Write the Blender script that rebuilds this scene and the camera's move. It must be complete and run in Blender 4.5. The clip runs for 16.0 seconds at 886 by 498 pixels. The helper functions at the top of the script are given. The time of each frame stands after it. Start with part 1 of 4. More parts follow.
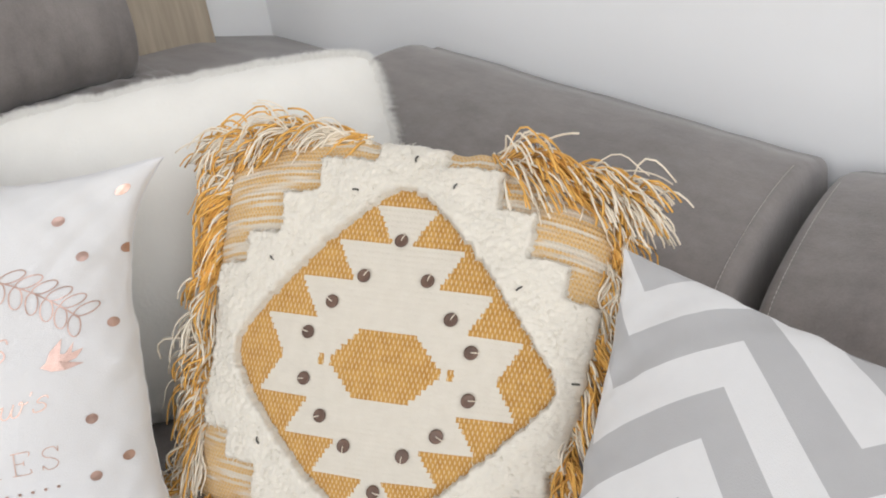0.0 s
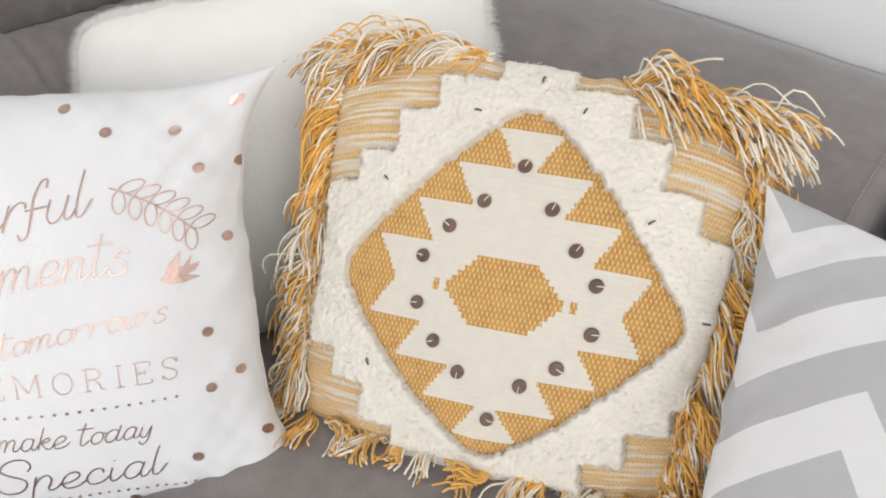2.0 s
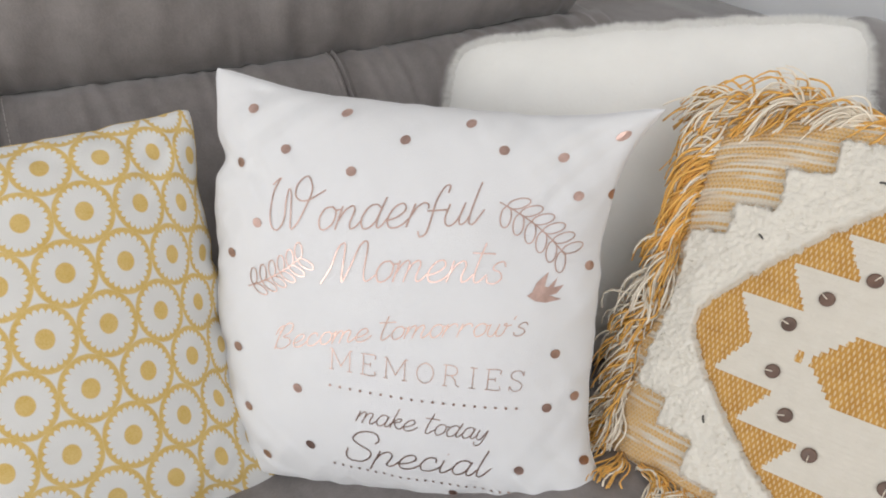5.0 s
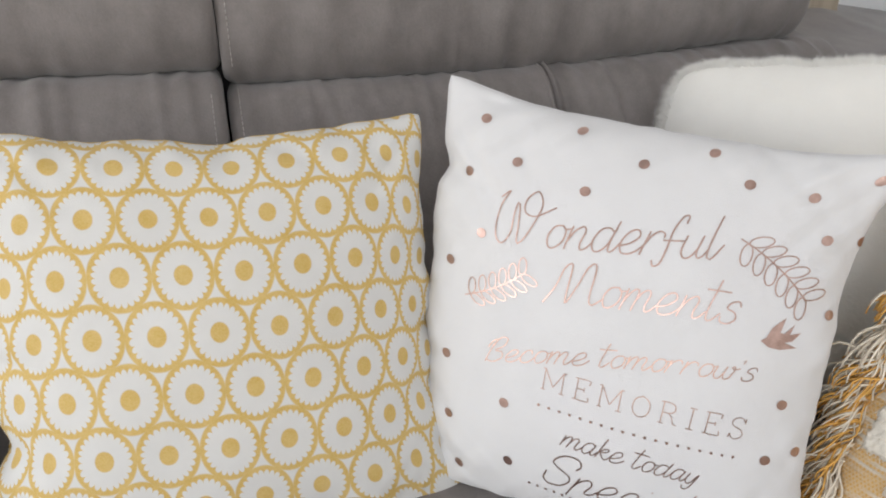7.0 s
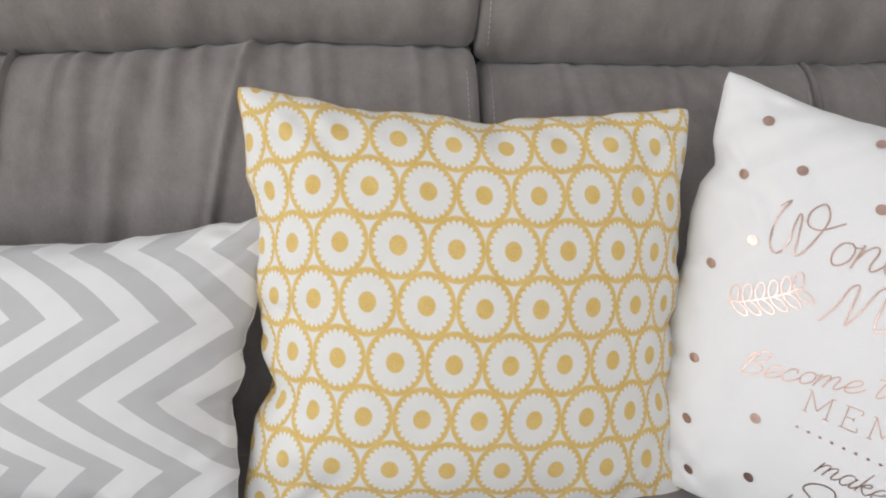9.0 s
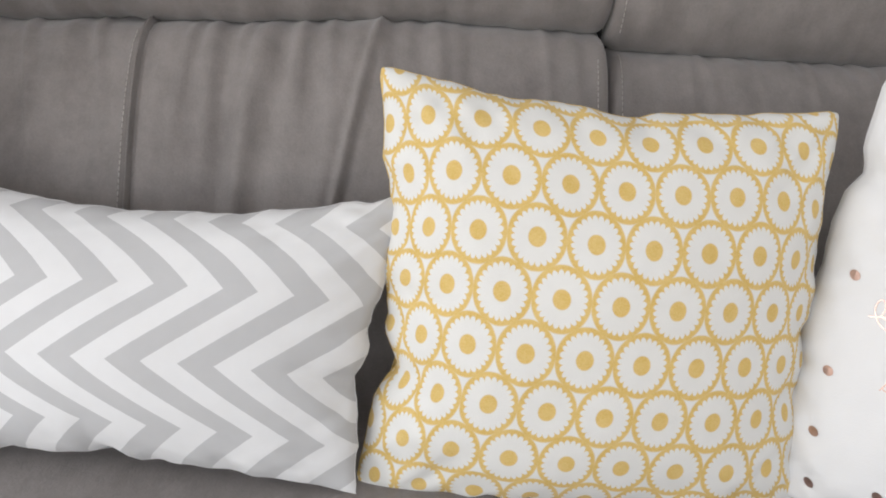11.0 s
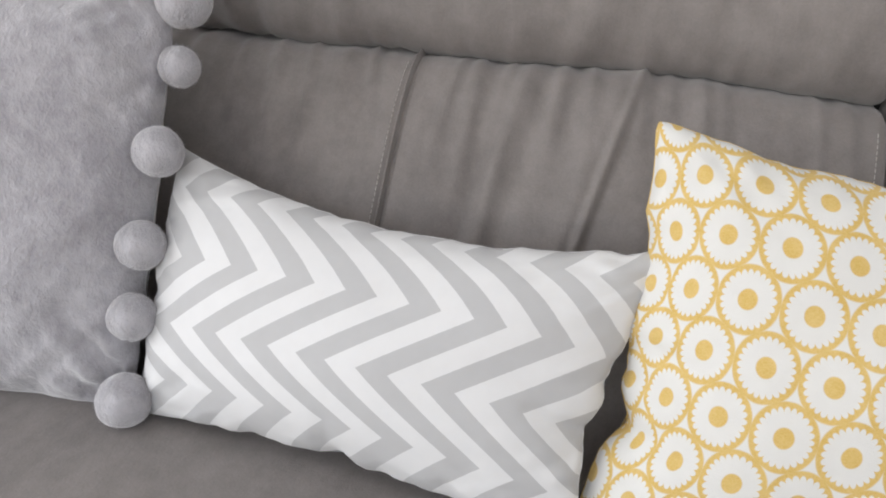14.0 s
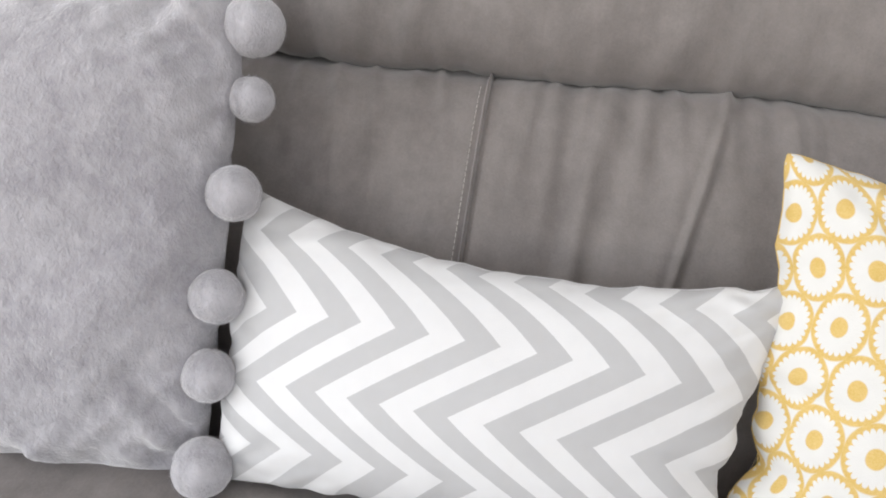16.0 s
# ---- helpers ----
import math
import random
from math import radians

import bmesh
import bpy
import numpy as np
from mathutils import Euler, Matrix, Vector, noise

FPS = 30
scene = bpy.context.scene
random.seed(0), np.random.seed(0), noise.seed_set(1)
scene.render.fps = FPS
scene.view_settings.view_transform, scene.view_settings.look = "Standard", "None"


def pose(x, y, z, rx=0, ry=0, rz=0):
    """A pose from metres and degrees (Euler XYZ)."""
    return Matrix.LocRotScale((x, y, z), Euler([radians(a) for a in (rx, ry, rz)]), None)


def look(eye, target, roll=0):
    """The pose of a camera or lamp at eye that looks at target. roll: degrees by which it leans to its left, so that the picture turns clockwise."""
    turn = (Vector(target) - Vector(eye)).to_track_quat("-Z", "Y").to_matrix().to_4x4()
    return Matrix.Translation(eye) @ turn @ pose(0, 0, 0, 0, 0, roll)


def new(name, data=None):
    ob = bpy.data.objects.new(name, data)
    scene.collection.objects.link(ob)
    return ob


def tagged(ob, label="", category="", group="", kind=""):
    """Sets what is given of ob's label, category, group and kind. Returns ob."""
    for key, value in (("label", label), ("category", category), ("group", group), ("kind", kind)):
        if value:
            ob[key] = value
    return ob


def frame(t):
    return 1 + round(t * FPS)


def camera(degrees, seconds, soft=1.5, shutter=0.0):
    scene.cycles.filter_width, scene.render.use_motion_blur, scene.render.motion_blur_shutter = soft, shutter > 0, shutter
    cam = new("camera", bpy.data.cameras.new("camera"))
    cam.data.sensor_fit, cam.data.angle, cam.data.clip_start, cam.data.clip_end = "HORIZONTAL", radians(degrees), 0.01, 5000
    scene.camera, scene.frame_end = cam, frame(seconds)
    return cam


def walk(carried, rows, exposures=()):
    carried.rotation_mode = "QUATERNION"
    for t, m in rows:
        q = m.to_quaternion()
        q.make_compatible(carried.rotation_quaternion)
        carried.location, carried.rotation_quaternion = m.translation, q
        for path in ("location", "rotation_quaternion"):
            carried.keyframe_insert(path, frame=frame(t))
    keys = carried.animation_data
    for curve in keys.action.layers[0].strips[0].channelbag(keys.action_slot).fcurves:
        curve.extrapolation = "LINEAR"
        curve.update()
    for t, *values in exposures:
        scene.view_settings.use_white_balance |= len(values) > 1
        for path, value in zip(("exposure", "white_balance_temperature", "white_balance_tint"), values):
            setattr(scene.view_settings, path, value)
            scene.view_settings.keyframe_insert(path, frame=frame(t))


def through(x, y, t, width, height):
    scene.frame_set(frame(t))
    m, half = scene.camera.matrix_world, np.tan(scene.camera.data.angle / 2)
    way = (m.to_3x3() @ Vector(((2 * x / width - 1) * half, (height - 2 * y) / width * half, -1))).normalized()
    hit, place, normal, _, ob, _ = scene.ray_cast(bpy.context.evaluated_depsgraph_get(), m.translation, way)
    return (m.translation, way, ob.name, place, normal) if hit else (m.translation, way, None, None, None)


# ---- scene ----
# camera and its walk along the sofa
cam = camera(62.0, 16.0, soft=1.9)
PATH = [
    (0.0, (0.3158, -0.7501, 0.9181), (0.9815, -0.0968, 0.5574), -9.17),
    (0.5, (0.3135, -0.7174, 0.9221), (0.9715, -0.0887, 0.5076), -9.24),
    (1.0, (0.3059, -0.7018, 0.9192), (0.9454, -0.0798, 0.4674), -9.02),
    (1.5, (0.2885, -0.6848, 0.9237), (0.9118, -0.0575, 0.4569), -8.42),
    (2.0, (0.2771, -0.6722, 0.9267), (0.8763, -0.0143, 0.4704), -7.75),
    (2.5, (0.2629, -0.6613, 0.9331), (0.8363, 0.0262, 0.4876), -7.42),
    (3.0, (0.2434, -0.6493, 0.9377), (0.7755, 0.0817, 0.5105), -7.08),
    (3.5, (0.2244, -0.6373, 0.9387), (0.7216, 0.1256, 0.5255), -6.43),
    (4.0, (0.2052, -0.6211, 0.9422), (0.6652, 0.1642, 0.5351), -5.62),
    (4.5, (0.1856, -0.6084, 0.9437), (0.6117, 0.2035, 0.5447), -4.76),
    (7.0, (0.0807, -0.5472, 0.9577), (0.331, 0.3433, 0.5776), -1.38),
    (7.5, (0.0574, -0.5399, 0.9613), (0.266, 0.3618, 0.5828), -0.76),
    (8.0, (0.0211, -0.537, 0.9632), (0.1884, 0.3739, 0.586), 0.06),
    (8.5, (-0.0089, -0.5356, 0.9643), (0.1153, 0.3778, 0.5768), 0.76),
    (9.0, (-0.0354, -0.5217, 0.9656), (0.0448, 0.3884, 0.559), 1.06),
    (9.2, (-0.0439, -0.5144, 0.9671), (0.0242, 0.3931, 0.5525), 1.08),
    (11.3, (-0.1244, -0.5109, 0.9754), (-0.1259, 0.3864, 0.534), 3.56),
    (11.5, (-0.136, -0.5128, 0.9763), (-0.1502, 0.3858, 0.538), 3.89),
    (12.0, (-0.1538, -0.5147, 0.9773), (-0.217, 0.3849, 0.5453), 4.38),
    (12.5, (-0.1724, -0.5202, 0.9771), (-0.2727, 0.3798, 0.5528), 4.8),
    (13.0, (-0.1877, -0.5212, 0.9758), (-0.3269, 0.3763, 0.5573), 5.08),
    (13.5, (-0.2005, -0.5202, 0.9749), (-0.3651, 0.3752, 0.5613), 5.57),
    (14.0, (-0.2023, -0.5207, 0.9743), (-0.3932, 0.3712, 0.5643), 5.73),
    (14.5, (-0.1989, -0.5203, 0.9662), (-0.4096, 0.3675, 0.557), 6.02),
    (15.0, (-0.2459, -0.5054, 0.9534), (-0.4108, 0.3916, 0.5434), 4.67),
    (15.5, (-0.3191, -0.4972, 0.9653), (-0.4409, 0.4056, 0.5529), 4.92),
    (16.0, (-0.3806, -0.4981, 0.9776), (-0.4779, 0.4119, 0.5745), 6.14),
]
walk(cam, [(t, look(eye, target, roll)) for t, eye, target, roll in PATH],
     exposures=[(0, 0.06), (1.5, 0.13), (2.5, 0.14), (3.5, 0.0), (4.5, -0.12), (7, -0.13), (9, -0.09), (12, 0.05), (13.5, 0.04), (15, 0.09), (16, 0.22)])

# ---- light: soft daylight through one wide left-wall window, plus an added front fill ----
world = bpy.data.worlds.new("sky")
scene.world = world
world.use_nodes = True
wn = world.node_tree.nodes
sky = wn.new("ShaderNodeTexSky")
sky.sky_type, sky.sun_disc = "NISHITA", False
sky.sun_elevation, sky.sun_rotation = radians(42), radians(200)
wn["Background"].inputs["Strength"].default_value = 0.12
world.node_tree.links.new(sky.outputs[0], wn["Background"].inputs[0])

sun = new("sun", bpy.data.lights.new("sun", "SUN"))
sun.data.energy, sun.data.angle, sun.data.color = 0.8, radians(12), (1, 0.97, 0.93)
sun.matrix_world = look((4, 3, 6), (0.4, -0.5, 0))
WIN = (-2.45, -0.2, 0.2, 2.35)      # window opening in the left wall: y0, y1, z0, z1
FRONT, BACKY, LEFTX, RIGHTX, CEIL = -3.0, 0.66, -2.8, 1.33, 2.5
FRONT_FILL = (-1.8, 0.7, 0.5, 2.3)       # opening added in the front wall for the fill: x0, x1, z0, z1
lamp = new("window_and_fill", bpy.data.lights.new("window_and_fill", "AREA"))
lamp.data.shape, lamp.data.size, lamp.data.size_y = "RECTANGLE", WIN[1] - WIN[0], WIN[3] - WIN[2]
lamp.data.energy, lamp.data.color = 54, (1.0, 0.99, 0.98)
lamp.matrix_world = look((LEFTX + 0.02, (WIN[0] + WIN[1]) / 2, (WIN[2] + WIN[3]) / 2), (0, (WIN[0] + WIN[1]) / 2, (WIN[2] + WIN[3]) / 2))
# added fill lamp at the front wall, brightens faces turned towards -y
lamp = new("window_and_fill", bpy.data.lights.new("window_and_fill", "AREA"))
lamp.data.shape, lamp.data.size, lamp.data.size_y = "RECTANGLE", FRONT_FILL[1] - FRONT_FILL[0], FRONT_FILL[3] - FRONT_FILL[2]
lamp.data.energy, lamp.data.color = 25, (1.0, 0.99, 0.98)
lamp.matrix_world = look(((FRONT_FILL[0] + FRONT_FILL[1]) / 2, FRONT + 0.02, (FRONT_FILL[2] + FRONT_FILL[3]) / 2), ((FRONT_FILL[0] + FRONT_FILL[1]) / 2, 0, (FRONT_FILL[2] + FRONT_FILL[3]) / 2))


# ---- node helpers ----
class V:
    """A value in a node tree, with arithmetic."""

    def __init__(self, tree, sock):
        self.tree, self.sock = tree, sock

    def op(self, kind, *others, clamp=False):
        n = self.tree.nodes.new("ShaderNodeMath")
        n.operation, n.use_clamp = kind, clamp
        for i, o in enumerate((self, *others)):
            if isinstance(o, V):
                self.tree.links.new(o.sock, n.inputs[i])
            else:
                n.inputs[i].default_value = o
        return V(self.tree, n.outputs[0])

    def __add__(self, o): return self.op("ADD", o)
    def __sub__(self, o): return self.op("SUBTRACT", o)
    def __mul__(self, o): return self.op("MULTIPLY", o)
    def __truediv__(self, o): return self.op("DIVIDE", o)
    def __gt__(self, o): return self.op("GREATER_THAN", o)
    def __lt__(self, o): return self.op("LESS_THAN", o)
    def absolute(self): return self.op("ABSOLUTE")
    def floor(self): return self.op("FLOOR")
    def round(self): return self.op("ROUND")
    def frac(self): return self.op("FRACT")
    def cos(self): return self.op("COSINE")
    def sqrt(self): return self.op("SQRT")
    def most(self, o): return self.op("MAXIMUM", o)
    def ramp(self, lo, hi):
        """0 below lo, 1 above hi."""
        return ((self - lo) * (1.0 / (hi - lo))).op("ADD", 0.0, clamp=True)


class Mat:
    """A material with its tree, and short ways to textures."""

    def __init__(self, name, rough=0.8, metal=0.0, sheen=0.0):
        self.m = bpy.data.materials.new(name)
        self.m.use_nodes = True
        self.t = self.m.node_tree
        self.b = self.t.nodes["Principled BSDF"]
        self.b.inputs["Roughness"].default_value = rough
        self.b.inputs["Metallic"].default_value = metal
        self.b.inputs["Sheen Weight"].default_value = sheen
        self.b.inputs["Sheen Roughness"].default_value = 0.5
        self.co = self.t.nodes.new("ShaderNodeTexCoord")

    def uv(self):
        s = self.t.nodes.new("ShaderNodeSeparateXYZ")
        self.t.links.new(self.co.outputs["UV"], s.inputs[0])
        return V(self.t, s.outputs[0]), V(self.t, s.outputs[1])

    def tex(self, scale, detail=3.0, stretch=(1, 1, 1), source="Object", rough=0.5, kind="ShaderNodeTexNoise"):
        mp = self.t.nodes.new("ShaderNodeMapping")
        mp.inputs["Scale"].default_value = stretch
        self.t.links.new(self.co.outputs[source], mp.inputs[0])
        n = self.t.nodes.new(kind)
        n.inputs["Scale"].default_value = scale
        if kind == "ShaderNodeTexNoise":
            n.inputs["Detail"].default_value, n.inputs["Roughness"].default_value = detail, rough
        self.t.links.new(mp.outputs[0], n.inputs["Vector"])
        return V(self.t, n.outputs[0])

    def mix(self, f, a, b):
        """Colours a and b (tuples or sockets) mixed by f."""
        n = self.t.nodes.new("ShaderNodeMix")
        n.data_type = "RGBA"
        if isinstance(f, V):
            self.t.links.new(f.sock, n.inputs[0])
        else:
            n.inputs[0].default_value = f
        for i, c in ((6, a), (7, b)):
            if isinstance(c, tuple):
                n.inputs[i].default_value = (*c, 1)
            else:
                self.t.links.new(c, n.inputs[i])
        return n.outputs[2]

    def color(self, c):
        if isinstance(c, tuple):
            self.b.inputs["Base Color"].default_value = (*c, 1)
        else:
            self.t.links.new(c, self.b.inputs["Base Color"])
        return self

    def rough(self, v):
        self.t.links.new(v.sock, self.b.inputs["Roughness"])
        return self

    def bump(self, v, dist, strength=1.0):
        n = self.t.nodes.new("ShaderNodeBump")
        n.inputs["Strength"].default_value, n.inputs["Distance"].default_value = strength, dist
        self.t.links.new(v.sock, n.inputs["Height"])
        last = self.b.inputs["Normal"].links
        if last:
            self.t.links.new(last[0].from_socket, n.inputs["Normal"])
        self.t.links.new(n.outputs[0], self.b.inputs["Normal"])
        return self


# ---- materials ----
def suede():
    m = Mat("grey_suede", 0.75, sheen=0.32)
    big, streak, fine = m.tex(3.6, 4), m.tex(10, 5, (2.0, 1, 0.7), rough=0.65), m.tex(420, 2)
    blot = m.tex(34, 5, rough=0.7)
    f = (big * 0.45 + streak * 0.35 + blot * 0.3 + fine * 0.12).ramp(0.46, 0.76)
    m.color(m.mix(f, (0.138, 0.122, 0.116), (0.256, 0.231, 0.222)))
    m.rough((big * 0.3 + 0.52))
    m.bump(fine, 0.0006, 0.5).bump(streak, 0.004, 0.3)
    return m.m


def plain(name, c, rough=0.8, metal=0.0, vary=0.1, scale=30, bump=0.0005, sheen=0.0):
    m = Mat(name, rough, metal, sheen)
    f = m.tex(scale, 4)
    m.color(m.mix(f.ramp(0.3, 0.7), tuple(x * (1 - vary) for x in c), tuple(min(1, x * (1 + vary)) for x in c)))
    m.bump(m.tex(scale * 12, 2), bump, 0.5)
    return m.m


def cloth_bump(m, thread=1100, dist=0.0003):
    """Fine uneven threads and soft creases."""
    m.bump(m.tex(1.0, 2, (thread, thread * 0.45, 1), source="UV"), dist, 0.5)
    m.bump(m.tex(1.0, 2, (thread * 0.45, thread, 1), source="UV"), dist, 0.5)
    m.bump(m.tex(14, 3), 0.004, 0.35)


def cotton_white():
    m = Mat("white_cotton", 0.85, sheen=0.15)
    f = m.tex(25, 4)
    m.color(m.mix(f, (0.70, 0.70, 0.71), (0.755, 0.755, 0.76)))
    cloth_bump(m)
    return m.m


def cotton_chevron(name, period, amp, half):
    """Grey and white zigzag stripes; half: height of half a zigzag."""
    m = Mat(name, 0.85, sheen=0.15)
    s, t = m.uv()
    n1 = m.tex(260, 2)
    tri = ((t / (2 * half)).frac() - 0.5).absolute() * 2.0
    f = ((s + tri * amp + (n1 - 0.5) * 0.0012) / period + 0.5).frac()
    grey = (f.ramp(0.0, 0.012)) * (f * -1.0 + 0.5).ramp(-0.006, 0.006)
    v = m.tex(60, 4)
    m.color(m.mix(grey, m.mix(v, (0.68, 0.68, 0.687), (0.735, 0.735, 0.742)), m.mix(v, (0.46, 0.46, 0.468), (0.505, 0.505, 0.513))))
    cloth_bump(m)
    return m.m


def cotton_flower(pitch, row):
    """Rows of white toothed flowers in yellow rings, every other row shifted by half a flower."""
    m = Mat("yellow_flower_cotton", 0.88, sheen=0.1)
    s, t = m.uv()
    wob, thick = m.tex(40, 2), m.tex(150, 2)
    r = t / row
    near = r.round()
    beside = near + (r - near).op("SIGN")

    def flower(k):
        odd = (k * 0.5).frac()
        c = s / pitch - odd
        dx, dy = (c - c.round()) * pitch, (r - k) * row * 0.865
        rad = (dx * dx + dy * dy).sqrt() + (wob - 0.5) * 0.0010 + (thick - 0.5) * 0.0005
        petal = (dy.op("ARCTAN2", dx) * 12.0 + wob * 3.0).cos().absolute().sqrt()
        ring = (rad - petal * 0.0044).ramp(0.0180, 0.0192) * (rad * -1.0 + 0.0268).ramp(-0.0007, 0.0007)
        return ring.most((rad * -1.0 + 0.0080).ramp(-0.0006, 0.0006))

    ring = flower(near).most(flower(beside))
    v = m.tex(70, 4)
    fine = m.tex(700, 2)
    m.color(m.mix(ring, m.mix(v, (0.665, 0.66, 0.64), (0.725, 0.72, 0.70)), m.mix((v * 0.5 + fine * 0.5).ramp(0.35, 0.65), (0.60, 0.405, 0.112), (0.68, 0.495, 0.19))))
    cloth_bump(m, 900, 0.0004)
    return m.m


def fibre(name, c, vary=0.06, through=0.5):
    """Wool and fur: light passes through the thin ends."""
    m = Mat(name, 0.9)
    f = m.tex(40, 3)
    col = m.mix(f.ramp(0.3, 0.7), tuple(x * (1 - vary) for x in c), tuple(min(1, x * (1 + vary)) for x in c))
    d, t, mx = (m.t.nodes.new(k) for k in ("ShaderNodeBsdfDiffuse", "ShaderNodeBsdfTranslucent", "ShaderNodeMixShader"))
    mx.inputs[0].default_value = through
    for n in (d, t):
        m.t.links.new(col, n.inputs["Color"])
    m.t.links.new(d.outputs[0], mx.inputs[1])
    m.t.links.new(t.outputs[0], mx.inputs[2])
    m.t.links.new(mx.outputs[0], m.t.nodes["Material Output"].inputs[0])
    return m.m


SUEDE = suede()
WHITE = cotton_white()
# near-black colour that paints the shade deep in the sofa's gaps
DARK = plain("gap_shade", (0.010, 0.009, 0.009), 0.95)
THREAD = plain("pale_thread", (0.55, 0.52, 0.48), 0.8, scale=300)
WALL = plain("white_wall_paint", (0.85, 0.86, 0.875), 0.9, vary=0.015, scale=4, bump=0.0003)
FLOOR = plain("floor_wood", (0.32, 0.22, 0.14), 0.5, vary=0.2, scale=6)


# ---- building helpers ----
def mesh_from(name, verts, faces, mat, uvs=None, smooth=True):
    me = bpy.data.meshes.new(name)
    me.from_pydata(verts, [], faces)
    if uvs is not None:
        lay = me.uv_layers.new(name="cloth")
        idx = np.empty(len(me.loops), dtype=np.int32)
        me.loops.foreach_get("vertex_index", idx)
        lay.data.foreach_set("uv", np.asarray(uvs, dtype=np.float32)[idx].ravel())
    me.polygons.foreach_set("use_smooth", [smooth] * len(me.polygons))
    me.materials.append(mat)
    me.update()
    return me


def part(name, me, parent=None, label=""):
    ob = new(name, me)
    if parent is not None:
        ob.parent = parent
    if label:
        ob["label"] = label
    return ob


def box_mesh(name, x0, x1, y0, y1, z0, z1, mat, bevel=0.0):
    bm = bmesh.new()
    bmesh.ops.create_cube(bm, size=1.0)
    for v in bm.verts:
        v.co = Vector((x0 if v.co.x < 0 else x1, y0 if v.co.y < 0 else y1, z0 if v.co.z < 0 else z1))
    if bevel:
        bmesh.ops.bevel(bm, geom=bm.edges[:], offset=bevel, segments=3, affect="EDGES", profile=0.5)
    me = bpy.data.meshes.new(name)
    bm.to_mesh(me)
    bm.free()
    me.materials.append(mat)
    return me


def grid_faces(nu, nv, base=0, flip=False):
    out = []
    for i in range(nu - 1):
        for j in range(nv - 1):
            q = (base + i * nv + j, base + (i + 1) * nv + j, base + (i + 1) * nv + j + 1, base + i * nv + j + 1)
            out.append(q[::-1] if flip else q)
    return out


def smooth_line(pts, n):
    """n points along a Catmull-Rom line through pts."""
    p = np.array(pts, float)
    p = np.vstack([2 * p[0] - p[1], p, 2 * p[-1] - p[-2]])
    seg = np.linalg.norm(np.diff(p[1:-1], axis=0), axis=1)
    at = np.concatenate([[0], np.cumsum(seg)])
    out = []
    for s in np.linspace(0, at[-1], n):
        i = min(len(seg) - 1, int(np.searchsorted(at, s, side="right") - 1))
        t = (s - at[i]) / seg[i]
        a, b, c, d = p[i], p[i + 1], p[i + 2], p[i + 3]
        out.append(0.5 * ((2 * b) + (c - a) * t + (2 * a - 5 * b + 4 * c - d) * t * t + (3 * b - a - 3 * c + d) * t ** 3))
    return np.array(out)


def nz(x, y=0.0, z=0.0):
    return noise.noise(Vector((x, y, z)))


def padded(name, axis0, axis1, profile, n_along, n_round, mat, place, end=0.03, creases=(), lump=0.004, seed=0.0, fine=()):
    """An upholstered piece: a profile swept from axis0 to axis1 with soft ends, lumps and creases.
    place(along, p, q) gives the world point; creases: (along, width, depth, lean, q0, q1)."""
    line = smooth_line(profile, n_round)
    tang = np.gradient(line, axis=0)
    tang /= np.linalg.norm(tang, axis=1)[:, None]
    nrm = np.stack([-tang[:, 1], tang[:, 0]], 1)
    mid = line.mean(0)
    verts = []
    L = axis1 - axis0
    us = np.concatenate([np.array([0, 0.02, 0.08, 0.2, 0.4, 0.7]) * end, np.linspace(end, L - end, n_along), L - np.array([0.7, 0.4, 0.2, 0.08, 0.02, 0]) * end])
    us = np.unique(np.concatenate([us] + [np.array([-5, -3.4, -2.4, -1.6, -0.8, 0, 0.8, 1.6, 2.4, 3.4, 5]) * 0.001 + c - axis0 for c in fine]))
    for u in us:
        d = min(u, L - u)
        e = end - math.sqrt(max(0.0, end * end - (end - min(d, end)) ** 2))
        for j in range(n_round):
            p = line[j].copy()
            f = j / (n_round - 1)
            x = axis0 + u
            off = lump * (nz(x * 7 + seed, f * 3.0) + 0.5 * nz(x * 19 + seed, f * 5, 3.1)) 
            for (cx, cw, cd, lean, q0, q1) in creases:
                if q0 - 0.12 < f < q1 + 0.12:
                    k = min(1.0, max(0.0, (f - q0 + 0.1) / 0.1)) * min(1.0, max(0.0, (q1 + 0.1 - f) / 0.1))
                    g = (x - cx - lean * (f - q1) - 0.009 * min(1.0, cw / 0.012) ** 2 * nz(f * 7, cx * 7)) / cw
                    off -= cd * k * (math.exp(-g * g) - 0.45 * math.exp(-((g - 1.9) / 1.2) ** 2) - 0.3 * math.exp(-((g + 1.9) / 1.2) ** 2))
            q = p + nrm[j] * off
            q = mid + (q - mid) * (1 - 0.09 * e / end)
            verts.append(place(x, q[0], q[1]))
    n = len(us)
    faces = grid_faces(n, n_round)
    a = len(verts)
    for k, row in ((0, 0), (1, n - 1)):
        c = np.mean([verts[row * n_round + j] for j in range(n_round)], axis=0)
        verts.append(tuple(c))
        for j in range(n_round):
            t = (row * n_round + j, row * n_round + (j + 1) % n_round, a + k)
            faces.append(t if k == 0 else t[::-1])
        
    faces += [(i * n_round + n_round - 1, (i + 1) * n_round + n_round - 1, (i + 1) * n_round, i * n_round) for i in range(n - 1)]
    return mesh_from(name, verts, faces, mat)


